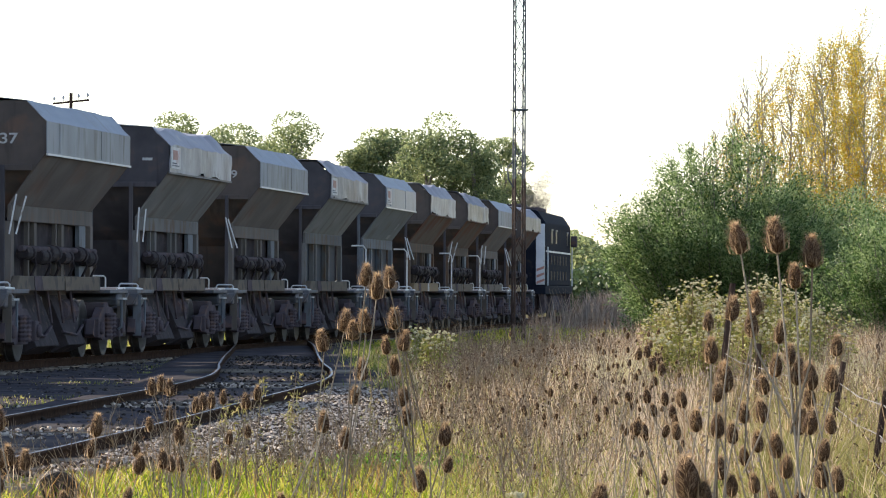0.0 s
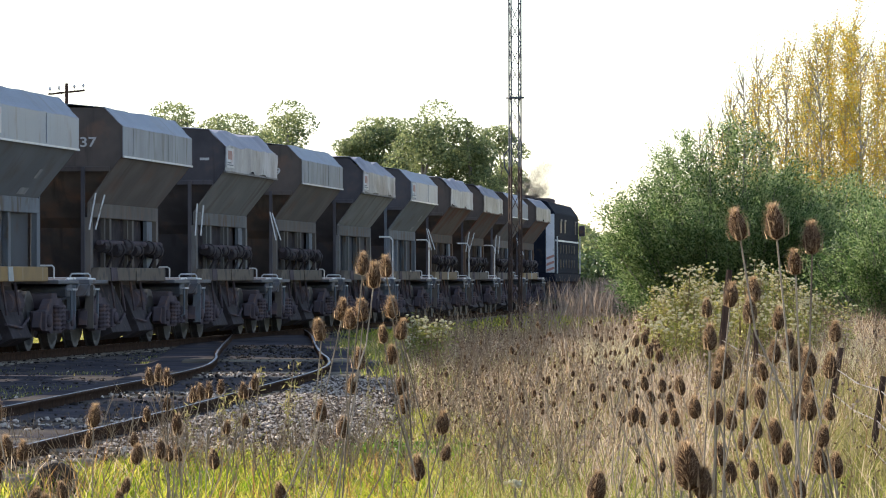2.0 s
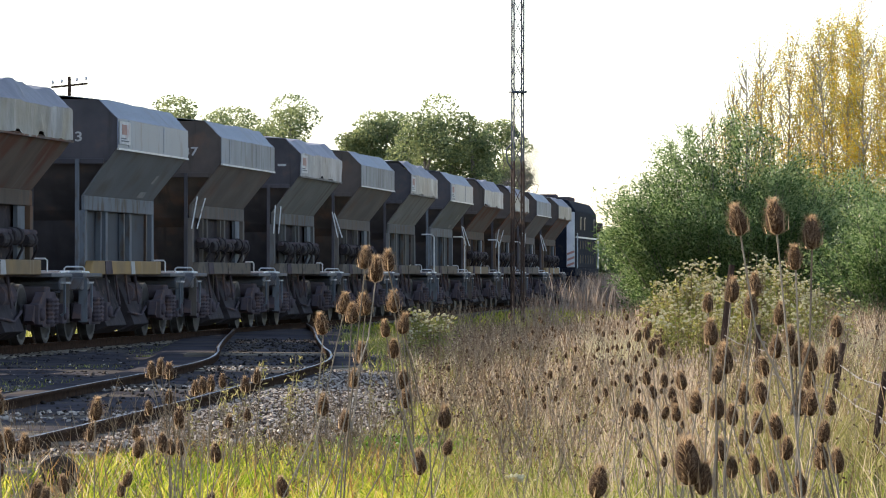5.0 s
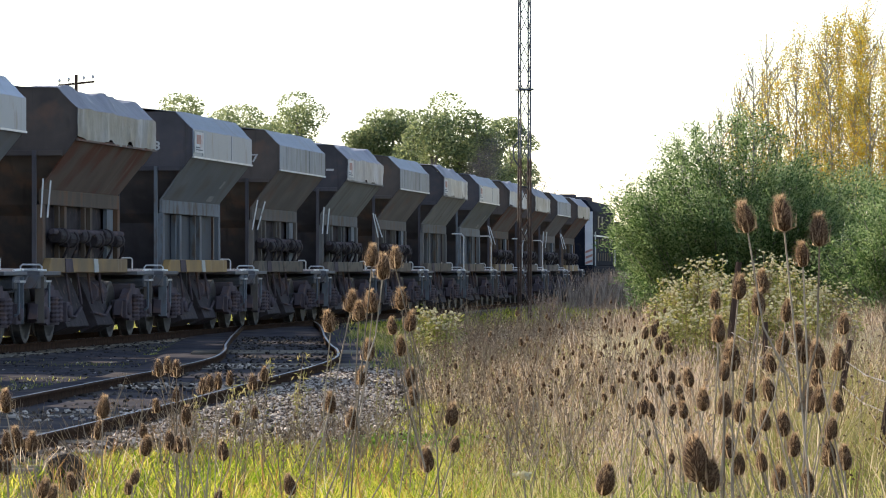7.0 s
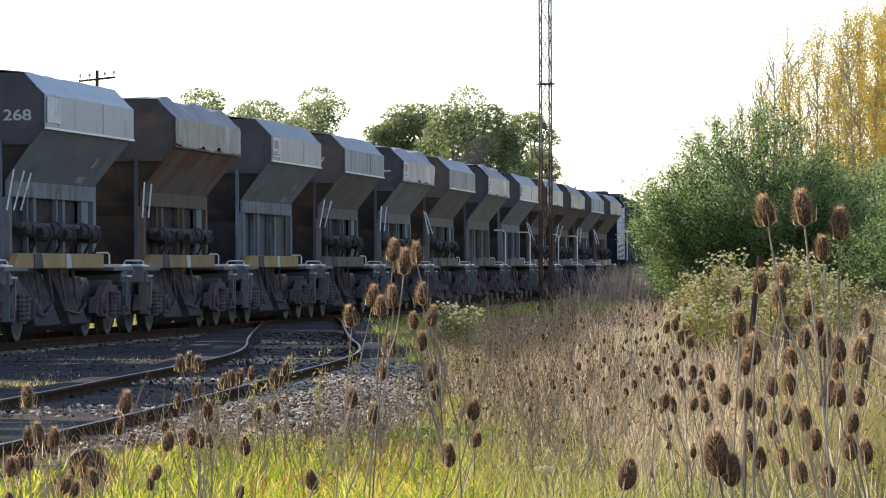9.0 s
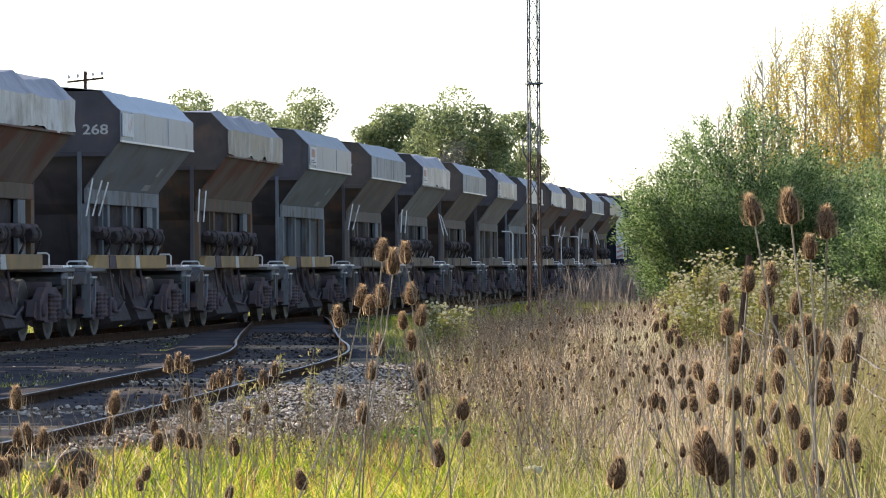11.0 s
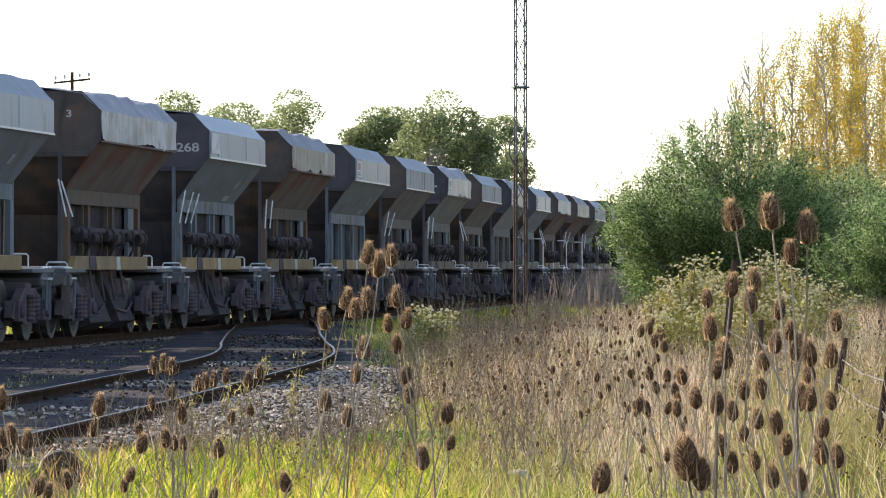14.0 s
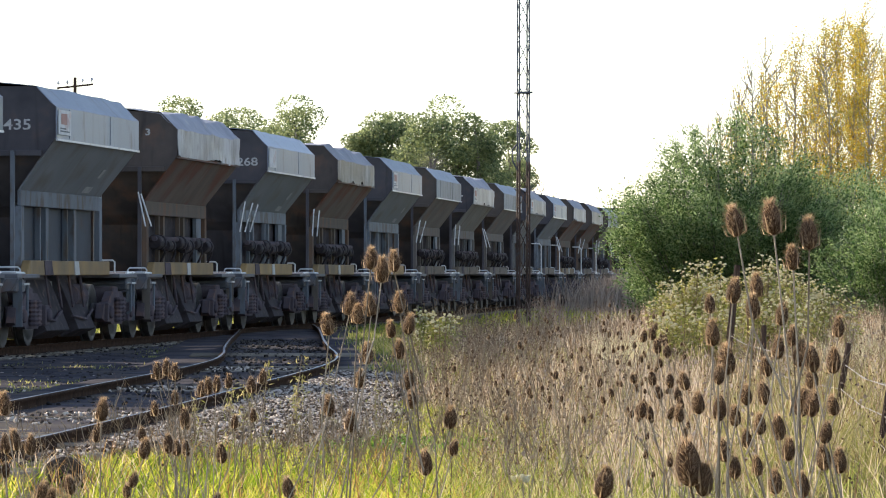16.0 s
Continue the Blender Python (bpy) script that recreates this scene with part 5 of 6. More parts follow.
blades("dry_grass", x, y, RNG.uniform(0.15, 0.5, len(x)), RNG.uniform(0.005, 0.010, len(x)) * (0.6 + y / 90), M["dry"], "loose dry tufts beside the bend of the siding", 0.6)
# tangled litter, arching over
x, y = scatter(28000, 23, 120, field_left, field_right)
blades("fallen_grass", x, y, RNG.uniform(0.12, 0.45, len(x)), RNG.uniform(0.004, 0.009, len(x)) * (0.6 + y / 90), M["dry"], "arching and fallen dry stems", 2.0)
x, y = scatter(13000, 23, 110, field_left, field_right)
blades("dead_stems", x, y, RNG.uniform(0.2, 0.6, len(x)) * stature(x, y), RNG.uniform(0.004, 0.008, len(x)) * (0.6 + y / 90), M["stalk"], "dark broken stems among the grass", 1.2)
# green tufts low in the field
x, y = tufts(52000, 40, 23, 110, field_left, field_right, 0.2)
keep = patchy(x, y, 0.16, 9.0) + 0.15 * RNG.normal(size=len(x)) + np.where(y < 34, 0.08, 0) > 0.02
x, y = x[keep], y[keep]
blades("green_grass", x, y, RNG.uniform(0.12, 0.42, len(x)), RNG.uniform(0.006, 0.012, len(x)) * (0.6 + y / 90), M["palegreen"], "green tufts low among the dry grass", 0.7)
x, y = tufts(16000, 30, 30, 66, lambda b: bearing(560, b), lambda b: bearing(840, b), 0.2)
blades("half_dry_grass", x, y, RNG.uniform(0.2, 0.6, len(x)), RNG.uniform(0.006, 0.012, len(x)), M["drygreen"], "yellow-green grass along the fence", 0.8)
x, y = tufts(6000, 40, 30, 66, lambda b: bearing(560, b), lambda b: bearing(840, b), 0.25)
blades("green_grass", x, y, RNG.uniform(0.2, 0.45, len(x)), RNG.uniform(0.006, 0.012, len(x)), M["palegreen"], "green grass along the fence", 0.7)
x, y = tufts(4500, 34, 25, 38, lambda b: bearing(-20, b), lambda b: bearing(430, b), 0.14)
blades("green_grass", x, y, RNG.uniform(0.10, 0.34, len(x)), RNG.uniform(0.005, 0.010, len(x)), M["palegreen"], "green tufts at the foot of the dry stems", 0.7)
# fresh grass by the ballast and round the mast
x, y = tufts(44000, 26, 23, 44, lambda b: siding_x(b) + bank(b) + 0.15 * noise.noise((b * 1.8, 0, 0)), lambda b: siding_x(b) + 3.15 + max(0, 33 - b) * 0.08, 0.12)
far_in = np.clip((x - np.array([siding_x(b) + bank(b) for b in y])) / 2.2, 0, 1)
over = x - np.array([siding_x(b) + bank(b) for b in y])
clear = (np.hypot(x + 2.18, (y - 25.6) * 0.13) > 0.22) & (over > -0.1 + 0.1 * RNG.normal(size=len(x)))
x, y, far_in = x[clear], y[clear], far_in[clear]
blades("green_grass", x, y, RNG.uniform(0.06, 0.16, len(x)) + 0.12 * far_in * RNG.uniform(0, 1, len(x)), RNG.uniform(0.007, 0.016, len(x)), M["green"], "fresh bright green grass beside the ballast", 0.9)
x, y = tufts(5600, 14, 23, 44, lambda b: siding_x(b) + bank(b) + 0.1, lambda b: siding_x(b) + 4.6, 0.1)
clear = np.hypot(x + 2.19, (y - 25.6) * 0.13) > 0.18
x, y = x[clear], y[clear]
blades("dry_grass", x, y, RNG.uniform(0.08, 0.34, len(x)), RNG.uniform(0.003, 0.007, len(x)), M["dry"], "yellowed grass among the fresh green", 0.9)
x, y = tufts(1100, 9, 23, 36, lambda b: siding_x(b) + bank(b) + 0.1, lambda b: siding_x(b) + 4.2, 0.12)
blades("dead_grass", x, y, RNG.uniform(0.10, 0.36, len(x)), RNG.uniform(0.003, 0.007, len(x)), M["amber"], "amber dead blades among the fresh green", 0.8)
x, y = scatter(30000, 96, 165, lambda b: max(main_x(b) + 1.9, siding_x(b) + 1.4 if b < 98 else -99), lambda b: max(main_x(b) + 4.5, field_left(b) + 0.8))
blades("green_grass", x, y, RNG.uniform(0.08, 0.26, len(x)), RNG.uniform(0.012, 0.025, len(x)), M["green"], "short green grass round the mast", 0.4)
x, y = tufts(10000, 30, 54, 112, lambda b: max(main_x(b) + 2.2, siding_x(b) + 1.45 if b < 98 else -99), lambda b: max(main_x(b) + 4.5, field_left(b) + 0.8), 0.2)
blades("half_dry_grass", x, y, RNG.uniform(0.08, 0.3, len(x)), RNG.uniform(0.010, 0.02, len(x)), M["palegreen"], "rough low grass by the siding", 0.6)
x, y = scatter(5000, 40, 96, lambda b: main_x(b) - 2.2, lambda b: main_x(b) - 1.2)
blades("green_grass", x, y, RNG.uniform(0.04, 0.14, len(x)), RNG.uniform(0.012, 0.022, len(x)), M["green"], "green grass along the far side of the main line", 0.4)
x, y = scatter(9000, 45, 120, lambda b: main_x(b) - 6, lambda b: main_x(b) - 2.0)
blades("green_grass", x, y, RNG.uniform(0.1, 0.3, len(x)), RNG.uniform(0.015, 0.03, len(x)), M["palegreen"], "rough green grass beyond the main line", 0.6)
x, y = tufts(5200, 260, 36, 84, lambda b: main_x(b) + 1.3, lambda b: max(main_x(b) + 1.6, siding_x(b) - 1.1), 0.26)
blades("green_grass", x, y, RNG.uniform(0.03, 0.10, len(x)), RNG.uniform(0.010, 0.018, len(x)), M["palegreen"], "patches of low grass between the tracks", 0.4)


def weeds(name, n, y0, y1, left, right, hmin, hmax, label, heads=True, mat="stalk", head_mat="seed", head_size=0.02, threshold=-0.1, seed=2.0):
    """Dead branching stems, each with small seed heads near its top."""
    x, y = scatter(n, y0, y1, left, right)
    keep = patchy(x, y, 0.3, seed) > threshold
    x, y = x[keep], y[keep]
    h = RNG.uniform(hmin, hmax, len(x)) * (stature(x, y) if left is field_left else 1.0)
    w = RNG.uniform(0.006, 0.010, len(x)) * (0.7 + y / 110)
    n = len(x)
    lean = RNG.normal(size=(n, 2)) * 0.2
    foot = np.stack([x, y, np.zeros(n)], 1)
    top = foot + np.stack([lean[:, 0] * h, lean[:, 1] * h, h], 1)
    knee = foot + (top - foot) * 0.55 + RNG.normal(size=(n, 3)) * np.array([1, 1, 0]) * (0.06 * h)[:, None]
    starts, ends, wide = [foot, knee], [knee, top], [w, w * 0.8]
    for k in range(5):
        f = RNG.uniform(0.35, 0.85, n)[:, None]
        s0 = np.where(f < 0.55, foot + (knee - foot) * f / 0.55, knee + (top - knee) * (f - 0.55) / 0.45)
        out = RNG.normal(size=(n, 3)) * np.array([1, 1, 0.25]) * (0.14 * h)[:, None]
        starts.append(s0); ends.append(s0 + out + np.array([0, 0, 1]) * (0.22 * h)[:, None]); wide.append(w * 0.55)
    starts, ends, wide = np.concatenate(starts), np.concatenate(ends), np.concatenate(wide)
    a = RNG.uniform(0, 2 * np.pi, len(starts))
    side = np.stack([np.cos(a), np.sin(a) * 0.4, np.zeros(len(a))], 1) * (wide / 2)[:, None]
    v = np.stack([starts - side, starts + side, ends + side * 0.5, ends - side * 0.5], 1).reshape(-1, 3)
    tagged(new(name, raw(name, v, np.arange(len(v)).reshape(-1, 4), M[mat])), label, "weeds", kind="stuff")
    if heads:
        c = []
        for a, b, t in zip(x, y, h):
            k = 5
            f = RNG.uniform(0.62, 1.0, k)
            c.append(np.stack([a + RNG.normal(size=k) * 0.11 * t, b + RNG.normal(size=k) * 0.11 * t, t * f], 1))
        tagged(new("seed_heads", leaf_mesh("seed_heads", np.concatenate(c), head_size, 0.7, M[head_mat])), "small brown seed heads on the dead weeds", "weeds", kind="stuff")


weeds("seeding_grass", 9000, 24, 120, field_left, field_right, 0.4, 0.95, "pinkish tan grass gone to seed", mat="dry", head_mat="reed", head_size=0.035, threshold=0.0, seed=14.0)
weeds("dead_weeds", 6500, 24, 120, field_left, field_right, 0.45, 1.1, "dead brown branching weeds in the field", head_size=0.022)
weeds("dead_weeds", 110, 92, 125, lambda b: bearing(128 + 30 * abs(math.sin(b * 7.1)), b), lambda b: bearing(205, b), 0.35, 0.95, "tall dead reddish weeds behind the grass", head_size=0.04, threshold=-1, mat="reed", head_mat="redseed")
weeds("dead_weeds", 150, 80, 125, lambda b: bearing(190, b), lambda b: bearing(330, b), 0.4, 0.9, "dead tan weeds before the bushes", head_size=0.035, threshold=-1, mat="reed", head_mat="redseed")
weeds("dead_weeds", 120, 28, 36, lambda b: siding_x(b) - 0.3, lambda b: siding_x(b) + 1.7, 0.2, 0.6, "thin dead weeds on the ballast", head_size=0.012, threshold=0.0)


weeds("dead_weeds", 300, 46, 98, lambda b: bearing(-45, b), lambda b: bearing(190, b), 0.35, 0.95, "tall thin dead weeds beside the bend of the siding", head_size=0.03, threshold=-0.15, seed=31.0)
weeds("dead_weeds", 160, 34, 60, lambda b: bearing(-120, b), lambda b: bearing(120, b), 0.3, 0.75, "brown umbel weeds at the edge of the field", head_size=0.028, threshold=-0.1, seed=12.0)


def fluffy_head(seed):
    bm = bmesh.new()
    bmesh.ops.create_icosphere(bm, subdivisions=1, radius=0.034)
    for v in bm.verts:
        v.co *= 1 + 0.7 * noise.noise(v.co * 70 + Vector((seed, 0, 0)))
        v.co.z *= 0.7
    return mesh_of("flower_head", bm, M["fluff"])


FLUFF = [fluffy_head(k) for k in (3, 8, 14, 21)]


weeds("dead_weeds", 120, 18, 30, lambda b: bearing(-800, b), lambda b: bearing(-420, b), 0.25, 0.75, "thin branching dead weeds before the ballast", head_size=0.010, threshold=-0.2, seed=5.0)
weeds("dead_weeds", 340, 26, 44, lambda b: siding_x(b) + 2.6, lambda b: siding_x(b) + 4.8, 0.25, 0.7, "tangled dead brown weeds at the edge of the field", head_size=0.022, threshold=-0.2, seed=21.0)
weeds("dead_weeds", 420, 24, 34, lambda b: siding_x(b) + 1.4, lambda b: siding_x(b) + 4.4, 0.2, 0.6, "thin dead weeds in the green grass", head_size=0.012, threshold=-0.1, seed=7.0)


weeds("dead_weeds", 80, 27, 35, lambda b: bearing(-560, b), lambda b: bearing(-180, b), 0.3, 0.72, "thin brown weeds in seed beside the siding rail", head_size=0.02, threshold=-0.15, seed=41.0)
weeds("dead_weeds", 60, 23, 29, lambda b: bearing(-600, b), lambda b: bearing(60, b), 0.2, 0.42, "brown broken weeds in the fresh grass", head_size=0.014, threshold=-0.1, seed=17.0, mat="amber")


weeds("dead_weeds", 700, 36, 84, lambda b: max(field_left(b), bearing(-40, b)), lambda b: bearing(330, b), 0.35, 0.85, "dark dead weeds gone to seed among the grass", head_size=0.024, threshold=-0.2, seed=51.0)


def leafy_stalk(px, y, h, seed):
    """An upright weed with narrow yellow-green leaves all the way up."""
    w = new("leafy_weed")
    x = bearing(px, y)
    w.matrix_basis = pose(x, y, ground_z(x, y))
    tagged(w, "upright yellow-green weed with narrow leaves by the siding", "wild plant", "leafy weeds")
    rnd = random.Random(seed)
    top = Vector((rnd.uniform(-0.06, 0.06), 0, h))
    bm = bmesh.new()
    tube(bm, [(0, 0, -0.03), (top.x * 0.2, 0, h * 0.5), top], [0.005, 0.004, 0.002], 5)
    part("stem", bm, M["stalk"], w)
    s = RNG.uniform(0.25, 1.0, 90)[:, None]
    at = s * np.array(top) + RNG.normal(size=(90, 3)) * np.array([0.035, 0.035, 0.015])
    tagged(part("foliage", leaf_mesh("foliage", at, 0.046, 0.2, M["drygreen"], up=0.7), None, w), kind="stuff")


for i, (px, y, h) in enumerate(((-322, 30, 0.78), (-338, 30.5, 0.62), (-268, 33, 0.6), (-262, 33.5, 0.74), (-205, 36, 0.7), (-436, 29, 0.5), (-380, 31, 0.55), (-120, 38, 0.6))):
    leafy_stalk(px, y, h, 20 + i)


def flowering_weed(x, y, h, w, n, seed, label):
    """A leafy weed clump crowned with pale fluffy flower heads."""
    f = new("flowering_weed")
    f.matrix_basis = pose(x, y, ground_z(x, y))
    tagged(f, label, "wild plant", "pale flowering weeds")
    rnd = random.Random(seed)
    bm, leaves = bmesh.new(), []
    for i in range(n):
        a, r = rnd.uniform(0, 2 * math.pi), w * math.sqrt(rnd.random())
        tip = Vector((math.cos(a) * r, math.sin(a) * r, h * rnd.uniform(0.72, 1.0) * (1 - 0.25 * (r / w) ** 2)))
        foot = Vector((tip.x * 0.4, tip.y * 0.4, -0.03))
        tube(bm, [foot, foot.lerp(tip, 0.5) + Vector((0, 0, 0.05)), tip], [0.009, 0.007, 0.004], 4)
        for _ in range(rnd.choice((3, 4, 7))):
            c = tip + Vector((rnd.gauss(0, 0.05), rnd.gauss(0, 0.05), rnd.gauss(0, 0.04)))
            part("flower_head", rnd.choice(FLUFF), None, f, at=Matrix.Translation(c) @ pose(0, 0, 0, 0, 0, rnd.uniform(0, 360)) @ Matrix.Scale(rnd.uniform(0.25, 0.75) if n > 20 else rnd.uniform(0.3, 0.85), 4))
        s = RNG.uniform(0.1, 0.97, 70)[:, None]
        leaves.append((1 - s) * np.array(foot) + s * np.array(tip) + RNG.normal(size=(70, 3)) * 0.06)
    tagged(part("stalkwork", bm, M["stalk"], f), kind="stuff")
    lv = np.concatenate(leaves)
    lv[:, 2] = np.maximum(lv[:, 2], 0.02)
    tagged(part("foliage", leaf_mesh("foliage", lv, 0.07, 0.3, M["weedleaf"]), None, f), kind="stuff")
    return f


for i, (px, y, h, w, n) in enumerate([(395, 60, 1.42, 0.30, 36), (440, 59, 1.58, 0.34, 50), (478, 61, 1.66, 0.32, 50), (520, 60, 1.50, 0.25, 24), (570, 58, 1.64, 0.36, 50), (612, 60, 1.60, 0.36, 44), (650, 61, 1.46, 0.3, 34),
                                      (690, 60, 1.26, 0.36, 26), (420, 56, 1.08, 0.35, 30), (470, 57, 1.16, 0.35, 30), (545, 56, 1.15, 0.35, 26), (600, 56, 1.12, 0.35, 26), (655, 57, 1.10, 0.35, 22), (-34, 62, 0.90, 0.13, 9), (-6, 60, 0.90, 0.16, 13), (18, 63, 0.84, 0.11, 6), (-52, 61, 0.62, 0.09, 5)]):
    flowering_weed(bearing(px, y), y, h, w, n, 90 + i, "weed clump with pale cream flower heads" if px > 100 else "low leafy weed with white flower heads by the siding")

# dry reeds by the bend of the line
x, y = tufts(9000, 40, 150, 215, lambda b: max(main_x(b) + 3.2, bearing(170, b)), lambda b: bearing(400, b), 0.5)
blades("far_reeds", x, y, RNG.uniform(0.8, 1.55, len(x)), RNG.uniform(0.02, 0.045, len(x)), M["reed"], "belt of dry greyish pink reeds by the track", 0.4)
# pale feathery tussocks
for px, yy, r, hh in ((322, 58, 0.32, 0.85), (690, 52, 0.35, 0.8), (740, 60, 0.4, 0.85)):
    n = 420
    x, y = bearing(px, yy) + RNG.normal(size=n) * r * 0.4, yy + RNG.normal(size=n) * r * 0.6
    blades("feather_grass", x, y, RNG.uniform(0.5, 1.0, n) * hh, RNG.uniform(0.007, 0.012, n), M["fluff"], "pale feathery tussock of dry grass", 0.75)
# broad leaves at the foot of the bank
x, y = tufts(800, 30, 26, 36, lambda b: siding_x(b) + bank(b) + 0.1, lambda b: siding_x(b) + bank(b) + 0.9, 0.12)
c = np.repeat(np.stack([x, y, np.full(len(x), 0.10)], 1), 8, 0)
c = c + RNG.normal(size=c.shape) * np.array([0.05, 0.05, 0.03])
tagged(new("broad_leaves", leaf_mesh("broad_leaves", c, 0.065, 0.5, M["leafy"], up=0.3)), "low broad green leaves in the grass", "weeds", kind="stuff")

# ---------------------------------------------------------------- teasels


def teasel_head_mesh(seed, n=1250, thick=0.00034):
    """The egg-shaped core with its rows of fine spines."""
    bm = bmesh.new()
    prof = [(0.0, 0.006), (0.006, 0.013), (0.016, 0.0185), (0.03, 0.0195), (0.044, 0.017), (0.057, 0.012), (0.066, 0.006), (0.070, 0.002)]
    lathe(bm, prof, 12, "z")
    core = mesh_of("head", bm, M["teasel"], True)
    g = np.random.default_rng(seed)
    z = g.uniform(0.001, 0.068, n)
    r = np.interp(z, [p[0] for p in prof], [p[1] for p in prof])
    a = g.uniform(0, 2 * np.pi, n)
    out = np.stack([np.cos(a), np.sin(a), np.zeros(n)], 1)
    root = out * r[:, None] + np.array([0, 0, 1]) * z[:, None]
    ln = g.uniform(0.009, 0.022, n) * (1 - 0.25 * (z > 0.058))
    tip = root + (out * 0.75 + np.array([0, 0, 1]) * (0.45 + 0.5 * (z > 0.058))[:, None]) * ln[:, None]
    s = np.stack([-np.sin(a), np.cos(a), np.zeros(n)], 1) * thick
    v = np.stack([root - s, root + s, tip], 1).reshape(-1, 3)
    spines = raw("bristle_coat", v, np.arange(n * 3).reshape(n, 3), M["spine"])
    bm = bmesh.new()
    rnd = random.Random(seed)
    hub = bm.verts.new((0, 0, -0.001))
    below = bm.verts.new((0, 0, -0.004))
    ring = []
    for k in range(8):
        t = 2 * math.pi * k / 8 + rnd.uniform(-0.3, 0.3)
        o = Vector((math.cos(t), math.sin(t), 0))
        ln = rnd.uniform(0.02, 0.055)
        w = Vector((-o.y, o.x, 0)) * 0.0021
        a, b = bm.verts.new(o * (0.016 + ln * 0.25) + w + Vector((0, 0, 0.12 * ln))), bm.verts.new(o * (0.016 + ln * 0.25) - w + Vector((0, 0, 0.12 * ln)))
        tip = bm.verts.new(o * (0.018 + ln * 0.36) + Vector((0, 0, ln * 0.95)))
        bm.faces.new((hub, b, a)); bm.faces.new((below, a, b)); bm.faces.new((a, b, tip))
    bracts = mesh_of("bract_whorl", bm, M["spine"])
    return core, spines, bracts


HEADS = [teasel_head_mesh(s) for s in (1, 2, 3)]
HEADS_AFIELD = [teasel_head_mesh(s, 260, 0.0008) for s in (4, 5, 6)]


def teasel(x, y, height, heads, seed, size=1.0, lean=0.0, exact=False):
    """A dry teasel: ribbed stem, side stems in pairs, and a spiny head on each; heads: (sideways, drop) of each side head."""
    p = new("teasel")
    p.matrix_basis = pose(x, y, ground_z(x, y))
    tagged(p, "dry brown teasel with spiny egg-shaped heads on a bare stem", "teasel", "teasels")
    rnd = random.Random(seed)

    def crown(at, way, k):
        core, spines, bracts = rnd.choice(HEADS if y < 13 else HEADS_AFIELD)
        m = Matrix.Translation(at) @ Vector(way).to_track_quat('Z', 'Y').to_matrix().to_4x4() @ Matrix.Scale(k, 4)
        hd = part("head", core, None, p, at=m)
        part("bristle_coat", spines, None, hd, "fine pale spines")
        part("bract_whorl", bracts, None, hd)
    top = Vector((lean, 0, height - 0.07 * size))
    bow = Vector((rnd.uniform(-0.12, 0.12), rnd.uniform(-0.03, 0.03), 0))
    mid = Vector((lean * 0.35, 0, height * 0.5)) + bow
    bm = bmesh.new()
    tube(bm, [(0, 0, -0.04), mid.lerp(Vector((0, 0, 0)), 0.5), mid, mid.lerp(top, 0.5) + bow * 0.3, top], [r * (0.5 + 0.4 * size) for r in (0.0036, 0.0032, 0.0026, 0.0021, 0.0018)], 6)
    part("stem", bm, M["stem"], p)
    crown(top, ((top - mid).normalized() * 0.4 + Vector((rnd.uniform(-0.12, 0.12), rnd.uniform(-0.12, 0.12), 0.6))).normalized(), size)
    for dx, drop, *own in heads:
        z = top.z - drop
        end = Vector(((top.x if exact else top.x * max(0.0, z / height)) + dx, rnd.uniform(-0.05, 0.05), z))
        fk = max(0.12, (z - abs(dx) * 1.3 - rnd.uniform(0.12, 0.26)) / height)
        start = mid.lerp(top, (fk - 0.5) * 2) if fk > 0.5 else Vector((0, 0, 0)).lerp(mid, fk * 2)
        bm = bmesh.new()
        tube(bm, [start, start.lerp(end, 0.5) + Vector((dx * 0.25, 0, -0.02)), end], [0.0019, 0.0017, 0.0015], 5)
        part("side_stem", bm, M["stem"], p)
        crown(end, Vector((dx * 0.6 + rnd.uniform(-0.05, 0.05), rnd.uniform(-0.05, 0.05), 0.3)).normalized(), own[0] if own else size * rnd.uniform(0.72, 0.92))
    return p


def by_eye(px, down, y):
    """Sideways place and height of a point seen px to the right of the middle and down under eye level, at the distance y."""
    return px / 8142 * y, EYE.z - down / 8142 * y


swaying = []
# heads of the near plants: right, down, distance, then side heads as (right, down) pairs further on
NEAR = [(586, -114, 7.0, 1.05), (522, -112, 7.4, 1.0), (645, -88, 7.2, 1.0), (622, -52, 8.0, 0.85), (556, 10, 8.6, 0.9), (513, 22, 8.4, 0.9), (548, 48, 8.6, 0.95), (478, 100, 8.0, 0.9), (506, 150, 7.4, 1.0),
        (655, 142, 7.4, 0.9), (628, 132, 8.0, 0.95), (656, 172, 8.6, 0.85), (690, 142, 8.0, 0.9), (453, 216, 8.6, 0.85), (488, 232, 8.2, 0.9), (520, 238, 9.0, 0.85), (538, 200, 9.4, 0.85), (572, 198, 8.8, 0.9)]
NEAR_B = [(634, 222, 7.8, 1.0), (655, 222, 8.2, 0.95), (674, 268, 8.8, 0.85), (678, 318, 7.8, 0.9), (702, 326, 8.0, 0.9), (438, 312, 5.6, 1.15), (460, 330, 6.4, 0.9), (516, 330, 9.0, 0.85), (538, 274, 9.6, 0.8),
          (280, 372, 7.0, 1.0), (485, 168, 9.4, 0.8), (556, 322, 9.2, 0.8), (590, 358, 7.8, 0.85), (-110, -9, 9.0, 1.0), (-128, -32, 9.4, 0.9), (-86, -26, 9.6, 0.9)]
